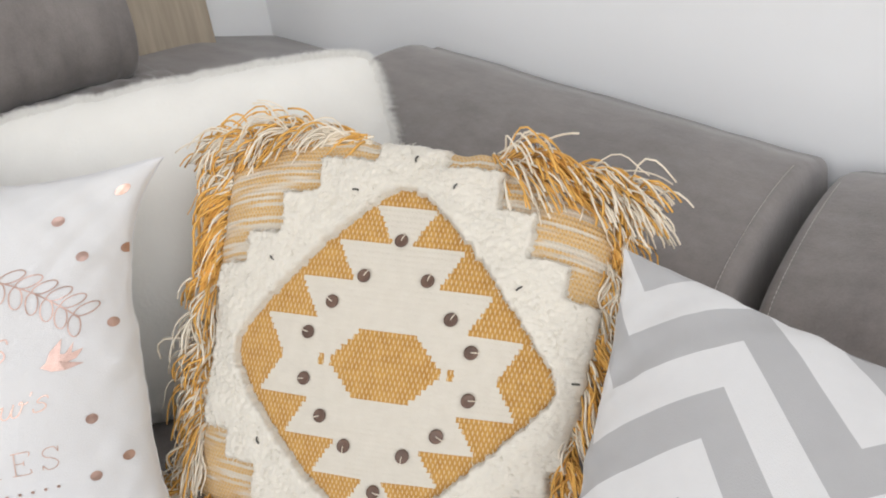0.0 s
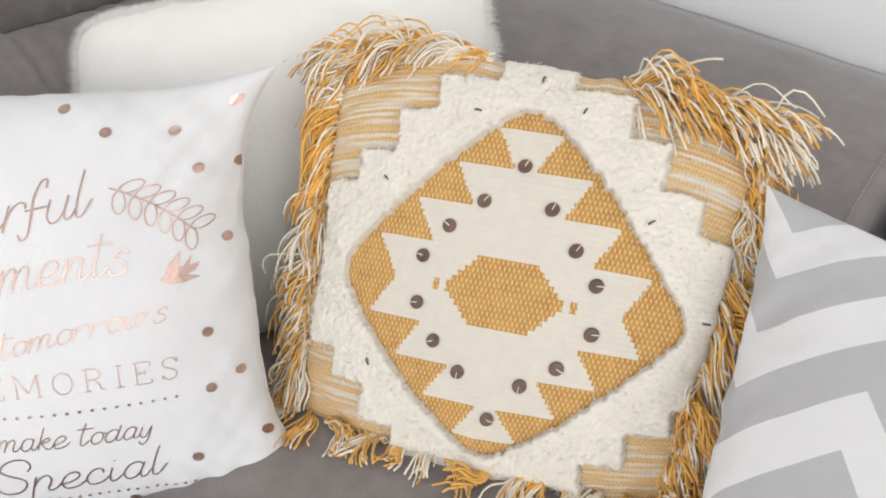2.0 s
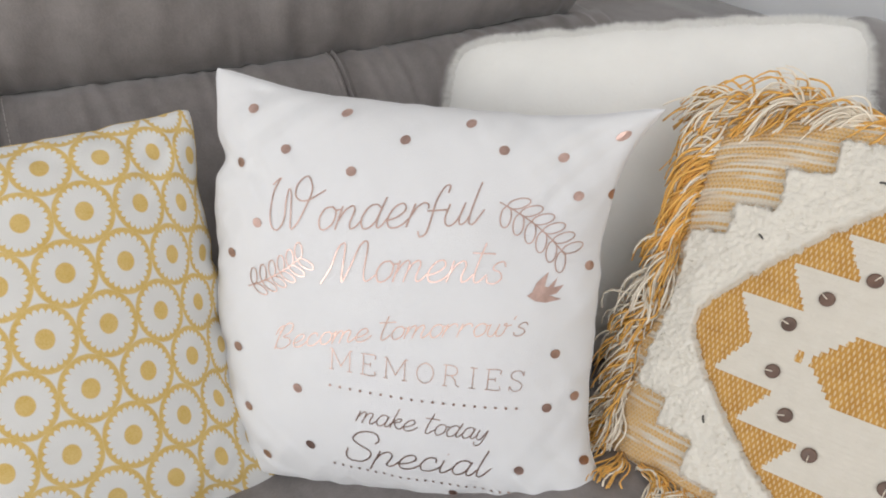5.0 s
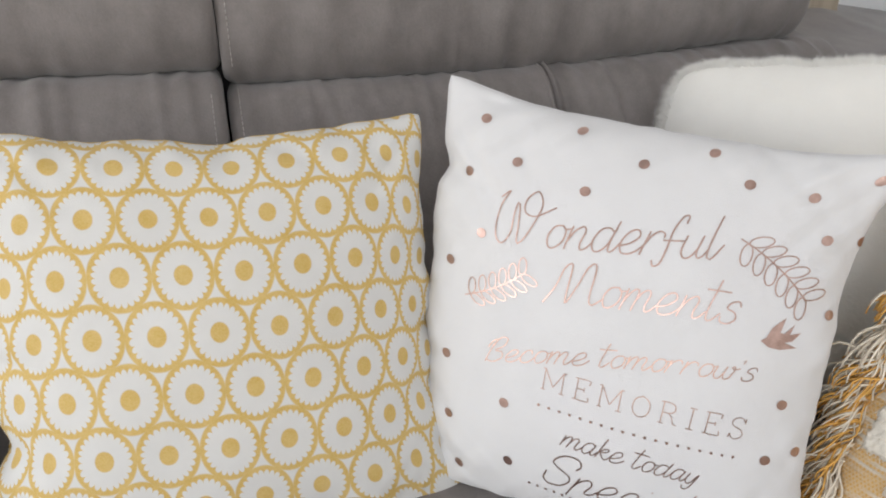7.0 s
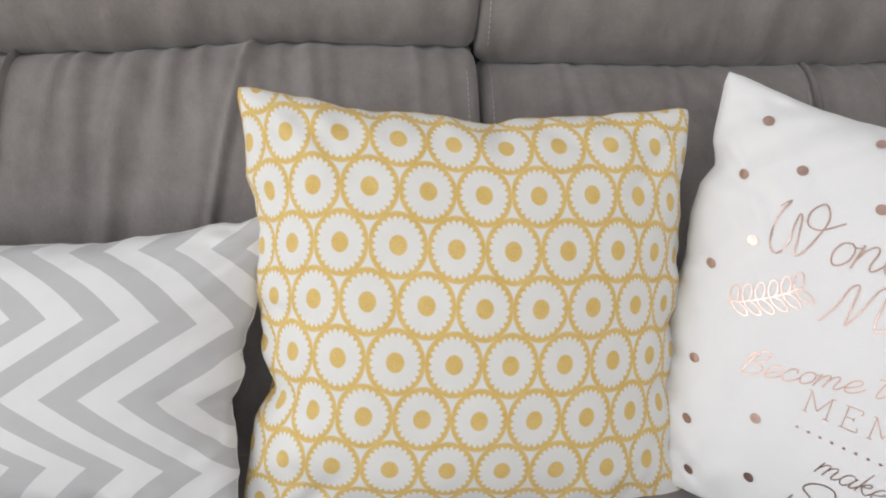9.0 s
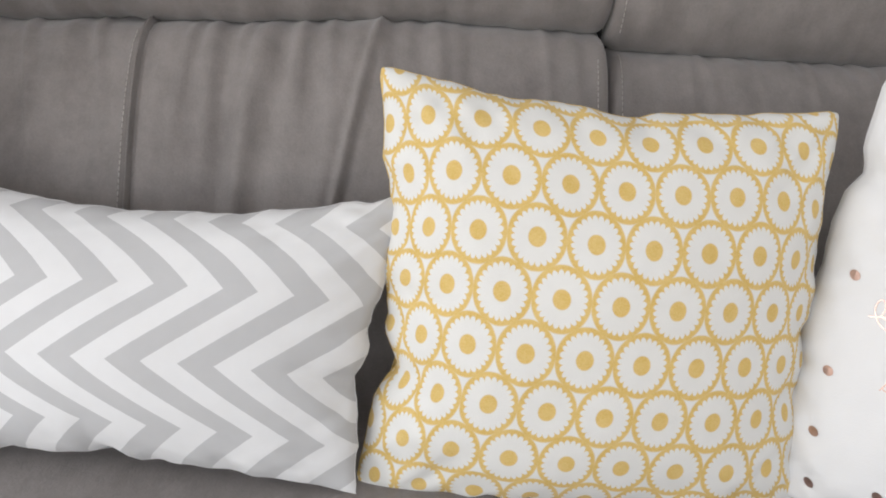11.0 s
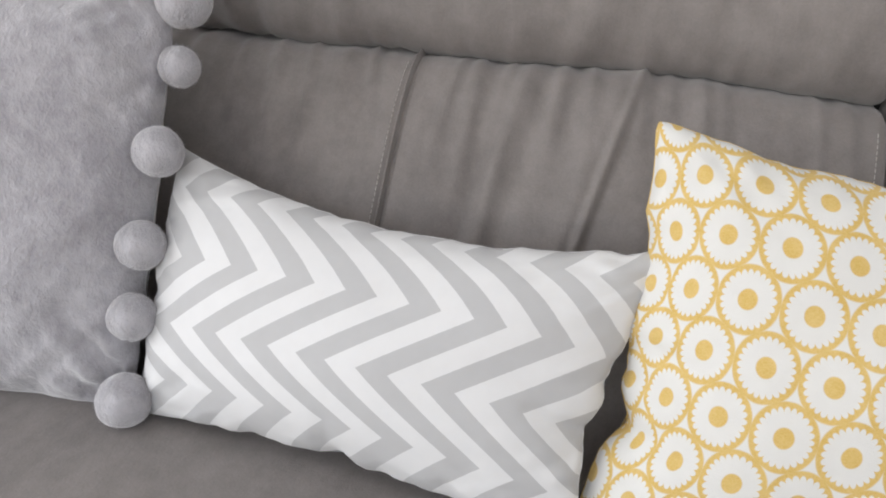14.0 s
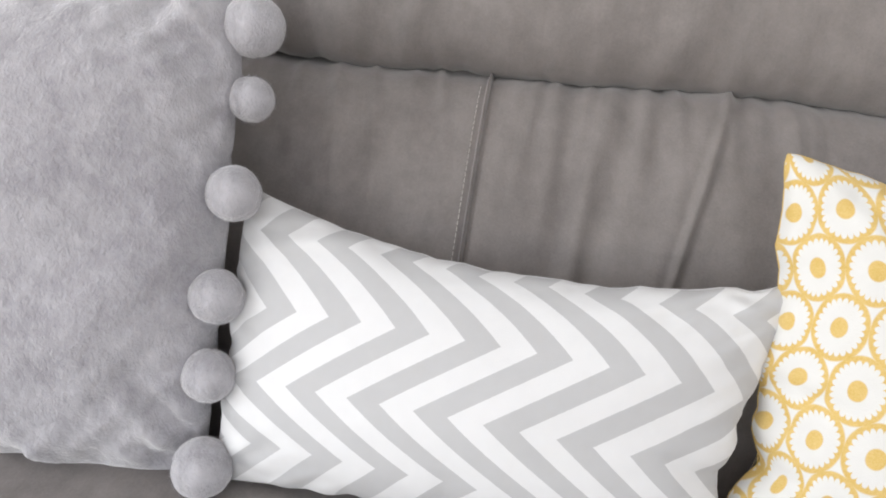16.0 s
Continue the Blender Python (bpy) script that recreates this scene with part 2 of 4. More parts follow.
def tube(points, radius, sides=5, closed_ends=True, taper=1.0):
    """Verts and faces of a thin tube along points."""
    P = np.array(points, float)
    T = np.gradient(P, axis=0)
    T /= np.linalg.norm(T, axis=1)[:, None] + 1e-9
    ref = np.array([0.31, 0.52, 0.79])
    verts, faces = [], []
    n = len(P)
    for i in range(n):
        a = np.cross(T[i], ref)
        a /= np.linalg.norm(a) + 1e-9
        b = np.cross(T[i], a)
        r = radius * (1 + (taper - 1) * i / (n - 1))
        for k in range(sides):
            w = 2 * math.pi * k / sides
            verts.append(tuple(P[i] + r * (math.cos(w) * a + math.sin(w) * b)))
    for i in range(n - 1):
        for k in range(sides):
            faces.append((i * sides + k, i * sides + (k + 1) % sides, (i + 1) * sides + (k + 1) % sides, (i + 1) * sides + k))
    if closed_ends:
        faces.append(tuple(range(sides))[::-1])
        faces.append(tuple((n - 1) * sides + k for k in range(sides)))
    return verts, faces


def gather(pieces):
    verts, faces = [], []
    for v, f in pieces:
        b = len(verts)
        verts += v
        faces += [tuple(i + b for i in q) for q in f]
    return verts, faces


def powers(a, b, count):
    deg = {6: 2, 10: 3, 15: 4, 21: 5}[count]
    return [a ** i * b ** j for i in range(deg + 1) for j in range(deg + 1 - i)]


class Pillow:
    """The surface of a stuffed cushion from its four corners, bulge and the bows of its sides (top, right, bottom, left)."""

    def __init__(self, tl, tr, bl, br, bulge, bows=(0.02, 0.02, 0.02, 0.02), k=0.6, back=0.5, wrinkle=0.003, seed=0.0, folds=(), ears=(0.0, 0.0, 0.0, 0.0), power=4, blunt=0.0, blunt_power=30, ripple=0.006, cloth=None, nicks=()):
        self.c = [np.array(q, float) for q in (tl, tr, bl, br)]
        self.bulge, self.bows, self.k, self.back, self.wrinkle, self.seed, self.folds = bulge, bows, k, back, wrinkle, seed, folds
        tl, tr, bl, br = self.c
        self.ears, self.power, self.blunt, self.blunt_power, self.ripple, self.cloth, self.nicks = ears, power, blunt, blunt_power, ripple, cloth, nicks
        self.X = (tr - tl + br - bl) / np.linalg.norm(tr - tl + br - bl)
        n = np.cross(self.X, tl - bl + tr - br)
        self.n = n / np.linalg.norm(n)
        self.Y = np.cross(self.n, self.X)
        # the given corners are the tips of the ears
        self.c = [c - self.X * sx * e - self.Y * sy * e * 0.4 for c, e, (sx, sy) in zip(self.c, ears, ((-1, 1), (1, 1), (-1, -1), (1, -1)))]
        tl, tr, bl, br = self.c
        self.w = (np.linalg.norm(tr - tl) + np.linalg.norm(br - bl)) / 2
        self.h = (np.linalg.norm(tl - bl) + np.linalg.norm(tr - br)) / 2

    def at(self, a, b, lift=0.0, side=1):
        tl, tr, bl, br = self.c
        u, v = (a + 1) / 2, (b + 1) / 2
        p = tl * (1 - u) * v + tr * u * v + bl * (1 - u) * (1 - v) + br * u * (1 - v)
        t, r, bo, l = self.bows
        p = p + self.Y * (1 - abs(a) ** self.power) * (bo * (1 - v) - t * v) + self.X * (1 - abs(b) ** self.power) * (l * (1 - u) - r * u)
        e = self.ears[(0 if a < 0 else 1) + (0 if b > 0 else 2)] * abs(a * b) ** 5
        cut = self.blunt * 0.2 * abs(a * b) ** self.blunt_power
        p = p + self.X * (e - cut) * math.copysign(1, a) + self.Y * (e * 0.4 - cut) * math.copysign(1, b)
        # the seam runs a little unevenly
        p = p + self.ripple * (self.Y * abs(b) ** 6 * (nz(a * 4 + self.seed, b * 2, 1.0) + 0.6 * nz(a * 11 + self.seed, b * 2, 4.0)) * (1 - a * a) + self.X * abs(a) ** 6 * (nz(b * 4 + self.seed, a * 2, 6.0) + 0.6 * nz(b * 11 + self.seed, a * 2, 8.0)) * (1 - b * b))
        # places where the seam is pulled in: side (t, r, b or l), where along it, depth and width
        for side_, at_, deep, wide in self.nicks:
            along, reach, way = {"t": (a, b, -self.Y), "b": (a, -b, self.Y), "r": (b, a, -self.X), "l": (b, -a, self.X)}[side_]
            p = p + way * deep * math.exp(-((along - at_) / wide) ** 2) * max(0.0, reach) ** 6
        m = max(0.0, (1 - a * a) * (1 - b * b))
        d = self.bulge * m ** self.k
        if side < 0:
            return p - self.n * d * self.back
        # soft creases that run in from the corners and edges
        edge = (1 - min(1.0, m * 2.2)) * min(1.0, m * 14)
        wr = self.wrinkle * edge * (nz(a * 4 + self.seed, b * 4) + 0.7 * nz((a - b) * 9 + self.seed, (a + b) * 2.0, 5.0) + 0.7 * nz((a + b) * 9 + self.seed, (a - b) * 2.0, 9.0))
        wr += 0.5 * self.wrinkle * nz(a * 2.5 + self.seed, b * 2.5, 2.0) * min(1, m * 4)
        for (fa, fb, ga, gb, depth, width) in self.folds:
            da, db = ga - fa, gb - fb
            ll = da * da + db * db
            s = min(1.0, max(0.0, ((a - fa) * da + (b - fb) * db) / ll))
            dist = math.hypot(a - fa - s * da, b - fb - s * db) / (width * (1.2 - 0.7 * s))
            wr -= depth * math.exp(-dist * dist) * (1 - s * 0.8) * min(1.0, m * 30)
        return p + self.n * (d + wr + lift)

    def st(self, a, b):
        """Cloth coordinates in metres; cloth holds how the print is stretched over the stuffing, as polynomials in a and b."""
        if self.cloth:
            return tuple(sum(c * w for c, w in zip(row, powers(a, b, len(row)))) for row in self.cloth)
        return a * self.w / 2, b * self.h / 2

    def on(self, s, t, lift=0.0):
        return self.at(max(-0.995, min(0.995, 2 * s / self.w)), max(-0.995, min(0.995, 2 * t / self.h)), lift)

    def mesh(self, name, mat, n=72, side=1):
        g = np.sin(np.linspace(-1, 1, n) * math.pi / 2) * 0.55 + np.linspace(-1, 1, n) * 0.45
        verts, uvs = [], []
        for a in g:
            for b in g:
                verts.append(tuple(self.at(a, b, 0.0, side)))
                uvs.append(self.st(a, b))
        return mesh_from(name, verts, grid_faces(n, n, flip=side < 0), mat, uvs)


def cushion(name, pil, mat, label, category="cushion", back_mat=None, n=72):
    base = new(name)
    base.empty_display_size = 0.05
    part("front", pil.mesh("front", mat, n), base)
    part("back", pil.mesh("back", back_mat or mat, 28, -1), base)
    # the seam that joins the two faces
    loop = [(a, 1) for a in np.linspace(-1, 1, 40)] + [(1, b) for b in np.linspace(1, -1, 40)][1:] + [(a, -1) for a in np.linspace(1, -1, 40)][1:] + [(-1, b) for b in np.linspace(-1, 1, 40)][1:]
    v, f = tube([pil.at(a, b) - pil.n * 0.0010 for a, b in loop], 0.0007, 5)
    part("seam", mesh_from("seam", v, f, back_mat or mat), base)
    return tagged(base, label, category, "cushions on the sofa")


# ---- the room ----
def structure(name, me, label, category):
    return tagged(part(name, me), label, category, kind="structure")


structure("floor", box_mesh("floor", LEFTX - 0.1, RIGHTX + 0.1, FRONT - 0.1, BACKY + 0.1, -0.1, 0.0, FLOOR), "brown wooden floor under the sofa", "floor")
structure("ceiling", box_mesh("ceiling", LEFTX - 0.1, RIGHTX + 0.1, FRONT - 0.1, BACKY + 0.1, CEIL, CEIL + 0.1, WALL), "plain white ceiling", "ceiling")
structure("wall_back", box_mesh("wall_back", LEFTX - 0.1, RIGHTX + 0.1, BACKY, BACKY + 0.1, 0, CEIL, WALL), "white painted wall behind the sofa", "wall")
structure("wall_right", box_mesh("wall_right", RIGHTX, RIGHTX + 0.1, FRONT, BACKY, 0, CEIL, WALL), "white painted wall beside the sofa", "wall")
# this wall stays out of view; its opening is added for the fill lamp
wf = tagged(new("wall_front"), "unseen plain white wall with an added opening for fill light", "wall", kind="structure")
for x0, x1, z0, z1 in ((LEFTX - 0.1, FRONT_FILL[0], 0, CEIL), (FRONT_FILL[1], RIGHTX + 0.1, 0, CEIL), (FRONT_FILL[0], FRONT_FILL[1], 0, FRONT_FILL[2]), (FRONT_FILL[0], FRONT_FILL[1], FRONT_FILL[3], CEIL)):
    part("wall_piece", box_mesh("wall_piece", x0, x1, FRONT - 0.1, FRONT, z0, z1, WALL), wf)
wl = tagged(new("wall_left"), "plain white wall with a wide window", "wall", kind="structure")
for y0, y1, z0, z1 in ((FRONT, WIN[0], 0, CEIL), (WIN[1], BACKY, 0, CEIL), (WIN[0], WIN[1], 0, WIN[2]), (WIN[0], WIN[1], WIN[3], CEIL)):
    part("wall_piece", box_mesh("wall_piece", LEFTX - 0.1, LEFTX, y0, y1, z0, z1, WALL), wl)


# ---- the sofa ----
sofa = tagged(new("corner_sofa"), "grey suede corner sofa with padded headrests and pale stitching", "sofa")
LUMBAR = [(0.30, 0.36), (0.10, 0.40), (0.115, 0.48), (0.165, 0.57), (0.212, 0.66), (0.252, 0.735), (0.288, 0.788), (0.320, 0.817), (0.36, 0.822), (0.46, 0.80), (0.46, 0.40)]
HEAD = [(0.47, 0.828), (0.38, 0.820), (0.345, 0.8305), (0.325, 0.858), (0.318, 0.90), (0.325, 0.955), (0.345, 1.02), (0.385, 1.07), (0.45, 1.08), (0.50, 1.04), (0.50, 0.86)]
SPLIT = 0.075
DZ_LEFT, DZ_RIGHT = (-0.006, -0.008, -0.003, 0.012, 0.011), (-0.011, -0.013, -0.010, 0.0, 0.004)


def along_x(x, p, q):
    """The line between backrest and headrest rises and falls a little along the sofa."""
    if x < SPLIT:
        dz = np.interp(x, (-1.5, -0.65, -0.45, -0.15, 0.05), DZ_LEFT)
    else:
        dz = np.interp(x, (0.10, 0.30, 0.50, 0.75, 0.90), DZ_RIGHT)
    return (x, p, q + float(dz) * max(0.0, min(1.0, (q - 0.55) / 0.2)))


def flip(profile):
    return profile[::-1]


def back_section(x0, x1, creases, seed):
    part("backrest", padded("backrest", x0, x1, flip(LUMBAR), 420, 60, SUEDE, along_x, 0.013, creases, 0.005, seed, (-0.437, -0.253, -0.244, -0.235, -0.226, -0.217, -0.208, -0.199, -0.190, -0.181) if x0 < 0 else (0.467, 0.460)), sofa)


def puckers(x0, x1, q0, q1, seed, deep=0.004):
    """Short gathers along a seam."""
    r = random.Random(seed)
    out, x = [], x0 + 0.02
    while x < x1 - 0.02:
        out.append((x, r.uniform(0.005, 0.010), r.uniform(0.3, 1.0) * deep, r.uniform(-0.12, 0.22), q0, q0 + r.uniform(0.3, 1.0) * (q1 - q0)))
        x += r.uniform(0.018, 0.055)
    return tuple(out)


def drapes(x0, x1, q0, q1, seed, deep=0.004):
    """Long soft folds down the padding."""
    r = random.Random(seed)
    out, x = [], x0 + 0.04
    while x < x1 - 0.04:
        out.append((x, r.uniform(0.012, 0.024), r.uniform(0.2, 1.0) * deep, r.uniform(-0.30, 0.05), q0, r.uniform(q0 + 0.12, q1)))
        x += r.uniform(0.05, 0.11)
    return tuple(out)


SEAM = lambda x: (x, 0.0017, 0.0065, 0.0, 0.0, 1.0)
back_section(-1.5, SPLIT - 0.0015, (SEAM(-0.437), (-0.245, 0.0042, 0.0058, -0.23, 0.46, 0.72), (-0.258, 0.020, 0.0045, -0.23, 0.47, 0.72), (-0.338, 0.012, 0.007, -0.12, 0.48, 0.72), (-0.10, 0.014, 0.005, 0.10, 0.47, 0.62), (-0.56, 0.02, 0.005, -0.15, 0.48, 0.7)) + puckers(-1.0, SPLIT, 0.42, 0.50, 3, 0.0038) + drapes(-1.0, SPLIT, 0.46, 0.66, 5, 0.0016), 0.0)
back_section(SPLIT + 0.0015, 0.90, (SEAM(0.467), (0.460, 0.0014, 0.0025, 0.0, 0.0, 1.0)) + puckers(SPLIT, 0.9, 0.42, 0.48, 7, 0.0032) + drapes(SPLIT, 0.9, 0.46, 0.66, 9, 0.0016), 4.0)
part("headrest", padded("headrest", -1.5, SPLIT - 0.0005, flip(HEAD), 260, 44, SUEDE, along_x, 0.016, puckers(-1.0, SPLIT, 0.82, 0.90, 13, 0.0022) + drapes(-1.0, SPLIT, 0.58, 0.85, 15, 0.0055), 0.006, 8.0), sofa)
part("headrest", padded("headrest", SPLIT + 0.0005, 0.855, flip(HEAD), 260, 44, SUEDE, along_x, 0.016, puckers(SPLIT, 0.86, 0.82, 0.90, 17, 0.0022) + drapes(SPLIT, 0.86, 0.58, 0.85, 19, 0.0045), 0.006, 12.0), sofa)

# seats: a left, a right and a wing cushion
SEAT = [(0.22, 0.26), (0.22, 0.43), (0.16, 0.452), (0.0, 0.457), (-0.2, 0.458), (-0.42, 0.452), (-0.50, 0.43), (-0.53, 0.38), (-0.52, 0.28)]
for x0, x1, sd in ((-1.5, SPLIT - 0.003, 1.0), (SPLIT + 0.003, 1.0, 2.0)):
    part("seat_cushion", padded("seat_cushion", x0, x1, SEAT, 60, 40, SUEDE, along_x, 0.02, (), 0.004, sd), sofa)
# added filler box: its black stands in for shade between the units
part("gap_filler", box_mesh("gap_filler", SPLIT - 0.05, SPLIT + 0.05, 0.375, 0.455, 0.30, 1.03, DARK, 0.01), sofa, "added near-black filler that paints shade between the seat units")
part("base", box_mesh("base", -1.5, 1.0, -0.50, 0.46, 0.06, 0.28, SUEDE, 0.02), sofa)

# the corner and the arm along the wall, which falls towards its front
def corner_back():
    """The low back of the corner, which slopes up to the walls."""
    xs, ys = np.linspace(0.78, RIGHTX - 0.006, 40), np.linspace(0.30, BACKY - 0.006, 40)
    verts = []
    for x in xs:
        for k in range(6):
            verts.append((x, 0.302 + 0.0008 * k, 0.40 + 0.055 * k))
        for y in ys:
            e = max(0.0, 0.36 - y)
            verts.append((x, y, 0.806 + 0.20 * (y - 0.40) - 0.16 * max(0.0, x - 1.1) - 0.07 * max(0.0, 0.95 - x) - e * e * 14 + 0.003 * nz(x * 9, y * 9)))
    return mesh_from("corner_back", verts, grid_faces(40, 46), SUEDE)


part("corner_back", corner_back(), sofa)
ARM = [(1.30, 0.10), (1.305, 0.56), (1.285, 0.605), (1.24, 0.625), (1.15, 0.622), (1.05, 0.602), (0.97, 0.570), (0.925, 0.51), (0.915, 0.42), (0.92, 0.20)]


def arm_place(y, p, q):
    k = max(0.0, min(1.2, (y + 0.49) / 0.62))
    return (p, y, q + 0.165 * k * max(0.0, min(1.0, (q - 0.3) / 0.25)))


part("arm_cushion", padded("arm_cushion", -0.49, 0.16, flip(ARM), 60, 44, SUEDE, arm_place, 0.014, (), 0.004, 21.0), sofa)
part("arm_cushion", padded("arm_cushion", -1.25, -0.514, flip(ARM), 60, 44, SUEDE, lambda y, p, q: (p, y, q - 0.01 + 0.05 * (y + 0.514) * (q > 0.3)), 0.014, (), 0.004, 25.0), sofa)
# another added black box, painting the shade between the two arm pieces
part("arm_gap_filler", box_mesh("arm_gap_filler", 0.95, 1.29, -0.545, -0.48, 0.06, 0.50, DARK, 0.01), sofa)

def stitches(me, pick, key, lift, parent, step=0.0066, length=0.0046, radius=0.00045):
    """A row of thread stitches along the points of a mesh that pick() takes, in the order of key()."""
    pts = sorted([v.co.copy() for v in me.vertices if pick(v.co)], key=key)
    if len(pts) < 3:
        return
    pts = np.array([tuple(p) for p in pts]) + np.array(lift)
    gap = np.concatenate([[0], np.cumsum(np.linalg.norm(np.diff(pts, axis=0), axis=1))])
    at = lambda d: np.array([np.interp(d, gap, pts[:, i]) for i in range(3)])
    pieces = [tube([at(d), at(d + length / 2) + np.array(lift) * 0.15, at(d + length)], radius, 4) for d in np.arange(0.002, gap[-1] - length, step)]
    v, f = gather(pieces)
    part("stitching", mesh_from("stitching", v, f, THREAD), parent, "pale thread stitching")


backs = [o for o in sofa.children if o.name.startswith("backrest")]
col = lambda me, x0: min((v.co.x for v in me.vertices), key=lambda q: abs(q - x0))
for ob, x0 in ((backs[0], -0.446), (backs[0], 0.062), (backs[1], 0.090)):
    xs = col(ob.data, x0)
    stitches(ob.data, lambda c: abs(c.x - xs) < 1e-5 and c.y < 0.36 and c.z > 0.46 and c.z < 0.82, lambda c: c.z, (0, -0.0012, 0.0006), sofa)
heads = [o for o in sofa.children if o.name.startswith("headrest")]
for ob, x0 in ((heads[1], 0.089),):
    xs = col(ob.data, x0)
    stitches(ob.data, lambda c: abs(c.x - xs) < 1e-5 and c.y < 0.345 and c.z > 0.835, lambda c: c.z, (0, -0.0012, 0), sofa)
arms = [o for o in sofa.children if o.name.startswith("arm_cushion")]
for ob, y0 in ((arms[0], -0.472), (arms[1], -0.534)):
    ys = min((v.co.y for v in ob.data.vertices), key=lambda q: abs(q - y0))
    stitches(ob.data, lambda c: abs(c.y - ys) < 1e-5 and c.x < 1.23 and c.z > 0.44, lambda c: c.x, (-0.0006, 0, 0.0014), sofa)

# a pale wooden board that stands behind the sofa
WOOD = Mat("pale_oak", 0.6)
grain = WOOD.tex(6, 5, (14, 14, 1))
WOOD.color(WOOD.mix(grain.ramp(0.3, 0.7), (0.36, 0.30, 0.23), (0.48, 0.41, 0.32)))
WOOD.bump(grain, 0.0008, 0.4)
tagged(part("wooden_board", box_mesh("wooden_board", 0.93, 1.135, 0.575, 0.615, 0.0, 1.35, WOOD.m, 0.003)), "pale oak board standing upright behind the sofa", "board")


# ---- the cushions ----
YEL = Pillow((-0.166, 0.155, 0.829), (0.259, 0.154, 0.808), (-0.175, 0.03, 0.448), (0.262, 0.03, 0.44), 0.086, (0.020, 0.016, 0.0, 0.020), 0.5, 0.7, 0.007, 1.0, power=2, blunt=0.018,
             cloth=((0.18408, -0.0059, 0.0009, -0.00593, -0.00226, 0.01125, 0.2151, -0.00123, 0.02223, 0.00951, 0.0002, 0.00441, -0.00589, -0.00435, 0.01224, -0.01793, -0.00405, -0.03663, 0.00559, -0.00228, 0.0591),
                    (-0.1809, 0.19928, 0.0061, -0.00142, 0.00433, 0.01414, 0.00397, 0.0013, -0.00273, -0.0063, 0.01233, 0.00053, -0.00144, -0.00061, -0.03251, -0.0049, -0.00074, -0.00681, 0.01152, 0.04053, 0.00301)),
             nicks=(("l", -0.36, 0.016, 0.10), ("r", -0.33, 0.008, 0.09), ("t", 0.06, 0.006, 0.10), ("t", -0.55, 0.004, 0.09)),
             folds=((-1.0, 0.02, -0.72, 0.0, 0.012, 0.05), (1.0, -0.05, 0.8, 0.0, 0.008, 0.05), (0.12, 1.0, 0.1, 0.8, 0.006, 0.05), (-0.4, 1, -0.35, 0.85, 0.004, 0.05), (0.6, 1, 0.55, 0.85, 0.004, 0.05)))
cushion("flower_cushion", YEL, cotton_flower(0.0525, 0.0522), "white cotton cushion printed with yellow ringed flowers", n=84)
CHV = Pillow((-0.656, 0.1755, 0.7165), (-0.1276, 0.125, 0.722), (-0.638, 0.040, 0.460), (-0.1705, 0.004, 0.463), 0.07, (0.040, 0.016, 0.016, 0.0), 0.5, 0.6, 0.006, 3.0, power=2,
             cloth=((0.16703, -0.01011, -0.02992, 0.03199, 0.02608, 0.24628, 0.01194, 0.00364, -0.00303, -0.00246, 0.00125, 0.01458, -0.00219, 0.00294, 0.00561),
                    (0.01898, 0.14789, -0.02399, 0.0137, 0.02257, -0.00751, -0.00034, 0.00486, 0.00145, 0.02419, 0.01989, -0.00746, 0.00352, -0.00116, 0.0073)),
             nicks=(("b", 0.02, 0.010, 0.07), ("t", 0.86, 0.006, 0.06), ("r", -0.3, 0.008, 0.15)),
             folds=((-0.02, -1.0, 0.0, -0.55, 0.006, 0.04), (0.95, -0.25, 0.75, -0.15, 0.01, 0.05), (0.55, -1, 0.5, -0.8, 0.005, 0.04), (0.85, 1.0, 0.7, 0.7, 0.005, 0.05)))
cushion("chevron_cushion", CHV, cotton_chevron("grey_chevron_cotton", 0.0624, 0.0860, 0.0820), "oblong white cushion with grey zigzag stripes", n=84)
ZIG = Pillow((0.834, -0.455, 0.669), (0.744, -0.889, 0.60), (0.50, -0.525, 0.43), (0.42, -0.94, 0.43), 0.042, (0.002, 0.02, 0.02, 0.012), 0.62, 0.6, 0.004, 6.0,
             cloth=((0.23092, -0.0589, 0.00864, 0.22416, -0.01945, -0.00627), (-0.16162, 0.18971, 0.00419, -0.04095, 0.00329, -0.04489)))


def cotton_wide_chevron():
    """Broad bands that zigzag along the width."""
    m = Mat("wide_grey_chevron_cotton", 0.85, sheen=0.15)
    s, t = m.uv()
    tri = (((s / 0.186).frac() - 0.5).absolute() * -2.0) + 1.0
    f = ((t - tri * 0.088) / 0.0856 * -1.0).frac()
    grey = f.ramp(0.5 - 0.004, 0.5 + 0.004)
    v = m.tex(60, 4)
    m.color(m.mix(grey, m.mix(v, (0.71, 0.71, 0.715), (0.765, 0.765, 0.77)), m.mix(v, (0.445, 0.445, 0.453), (0.49, 0.49, 0.498))))
    cloth_bump(m)
    return m.m


cushion("wide_chevron_cushion", ZIG, cotton_wide_chevron(), "white cushion with broad grey zigzag bands beside the fringed cushion")

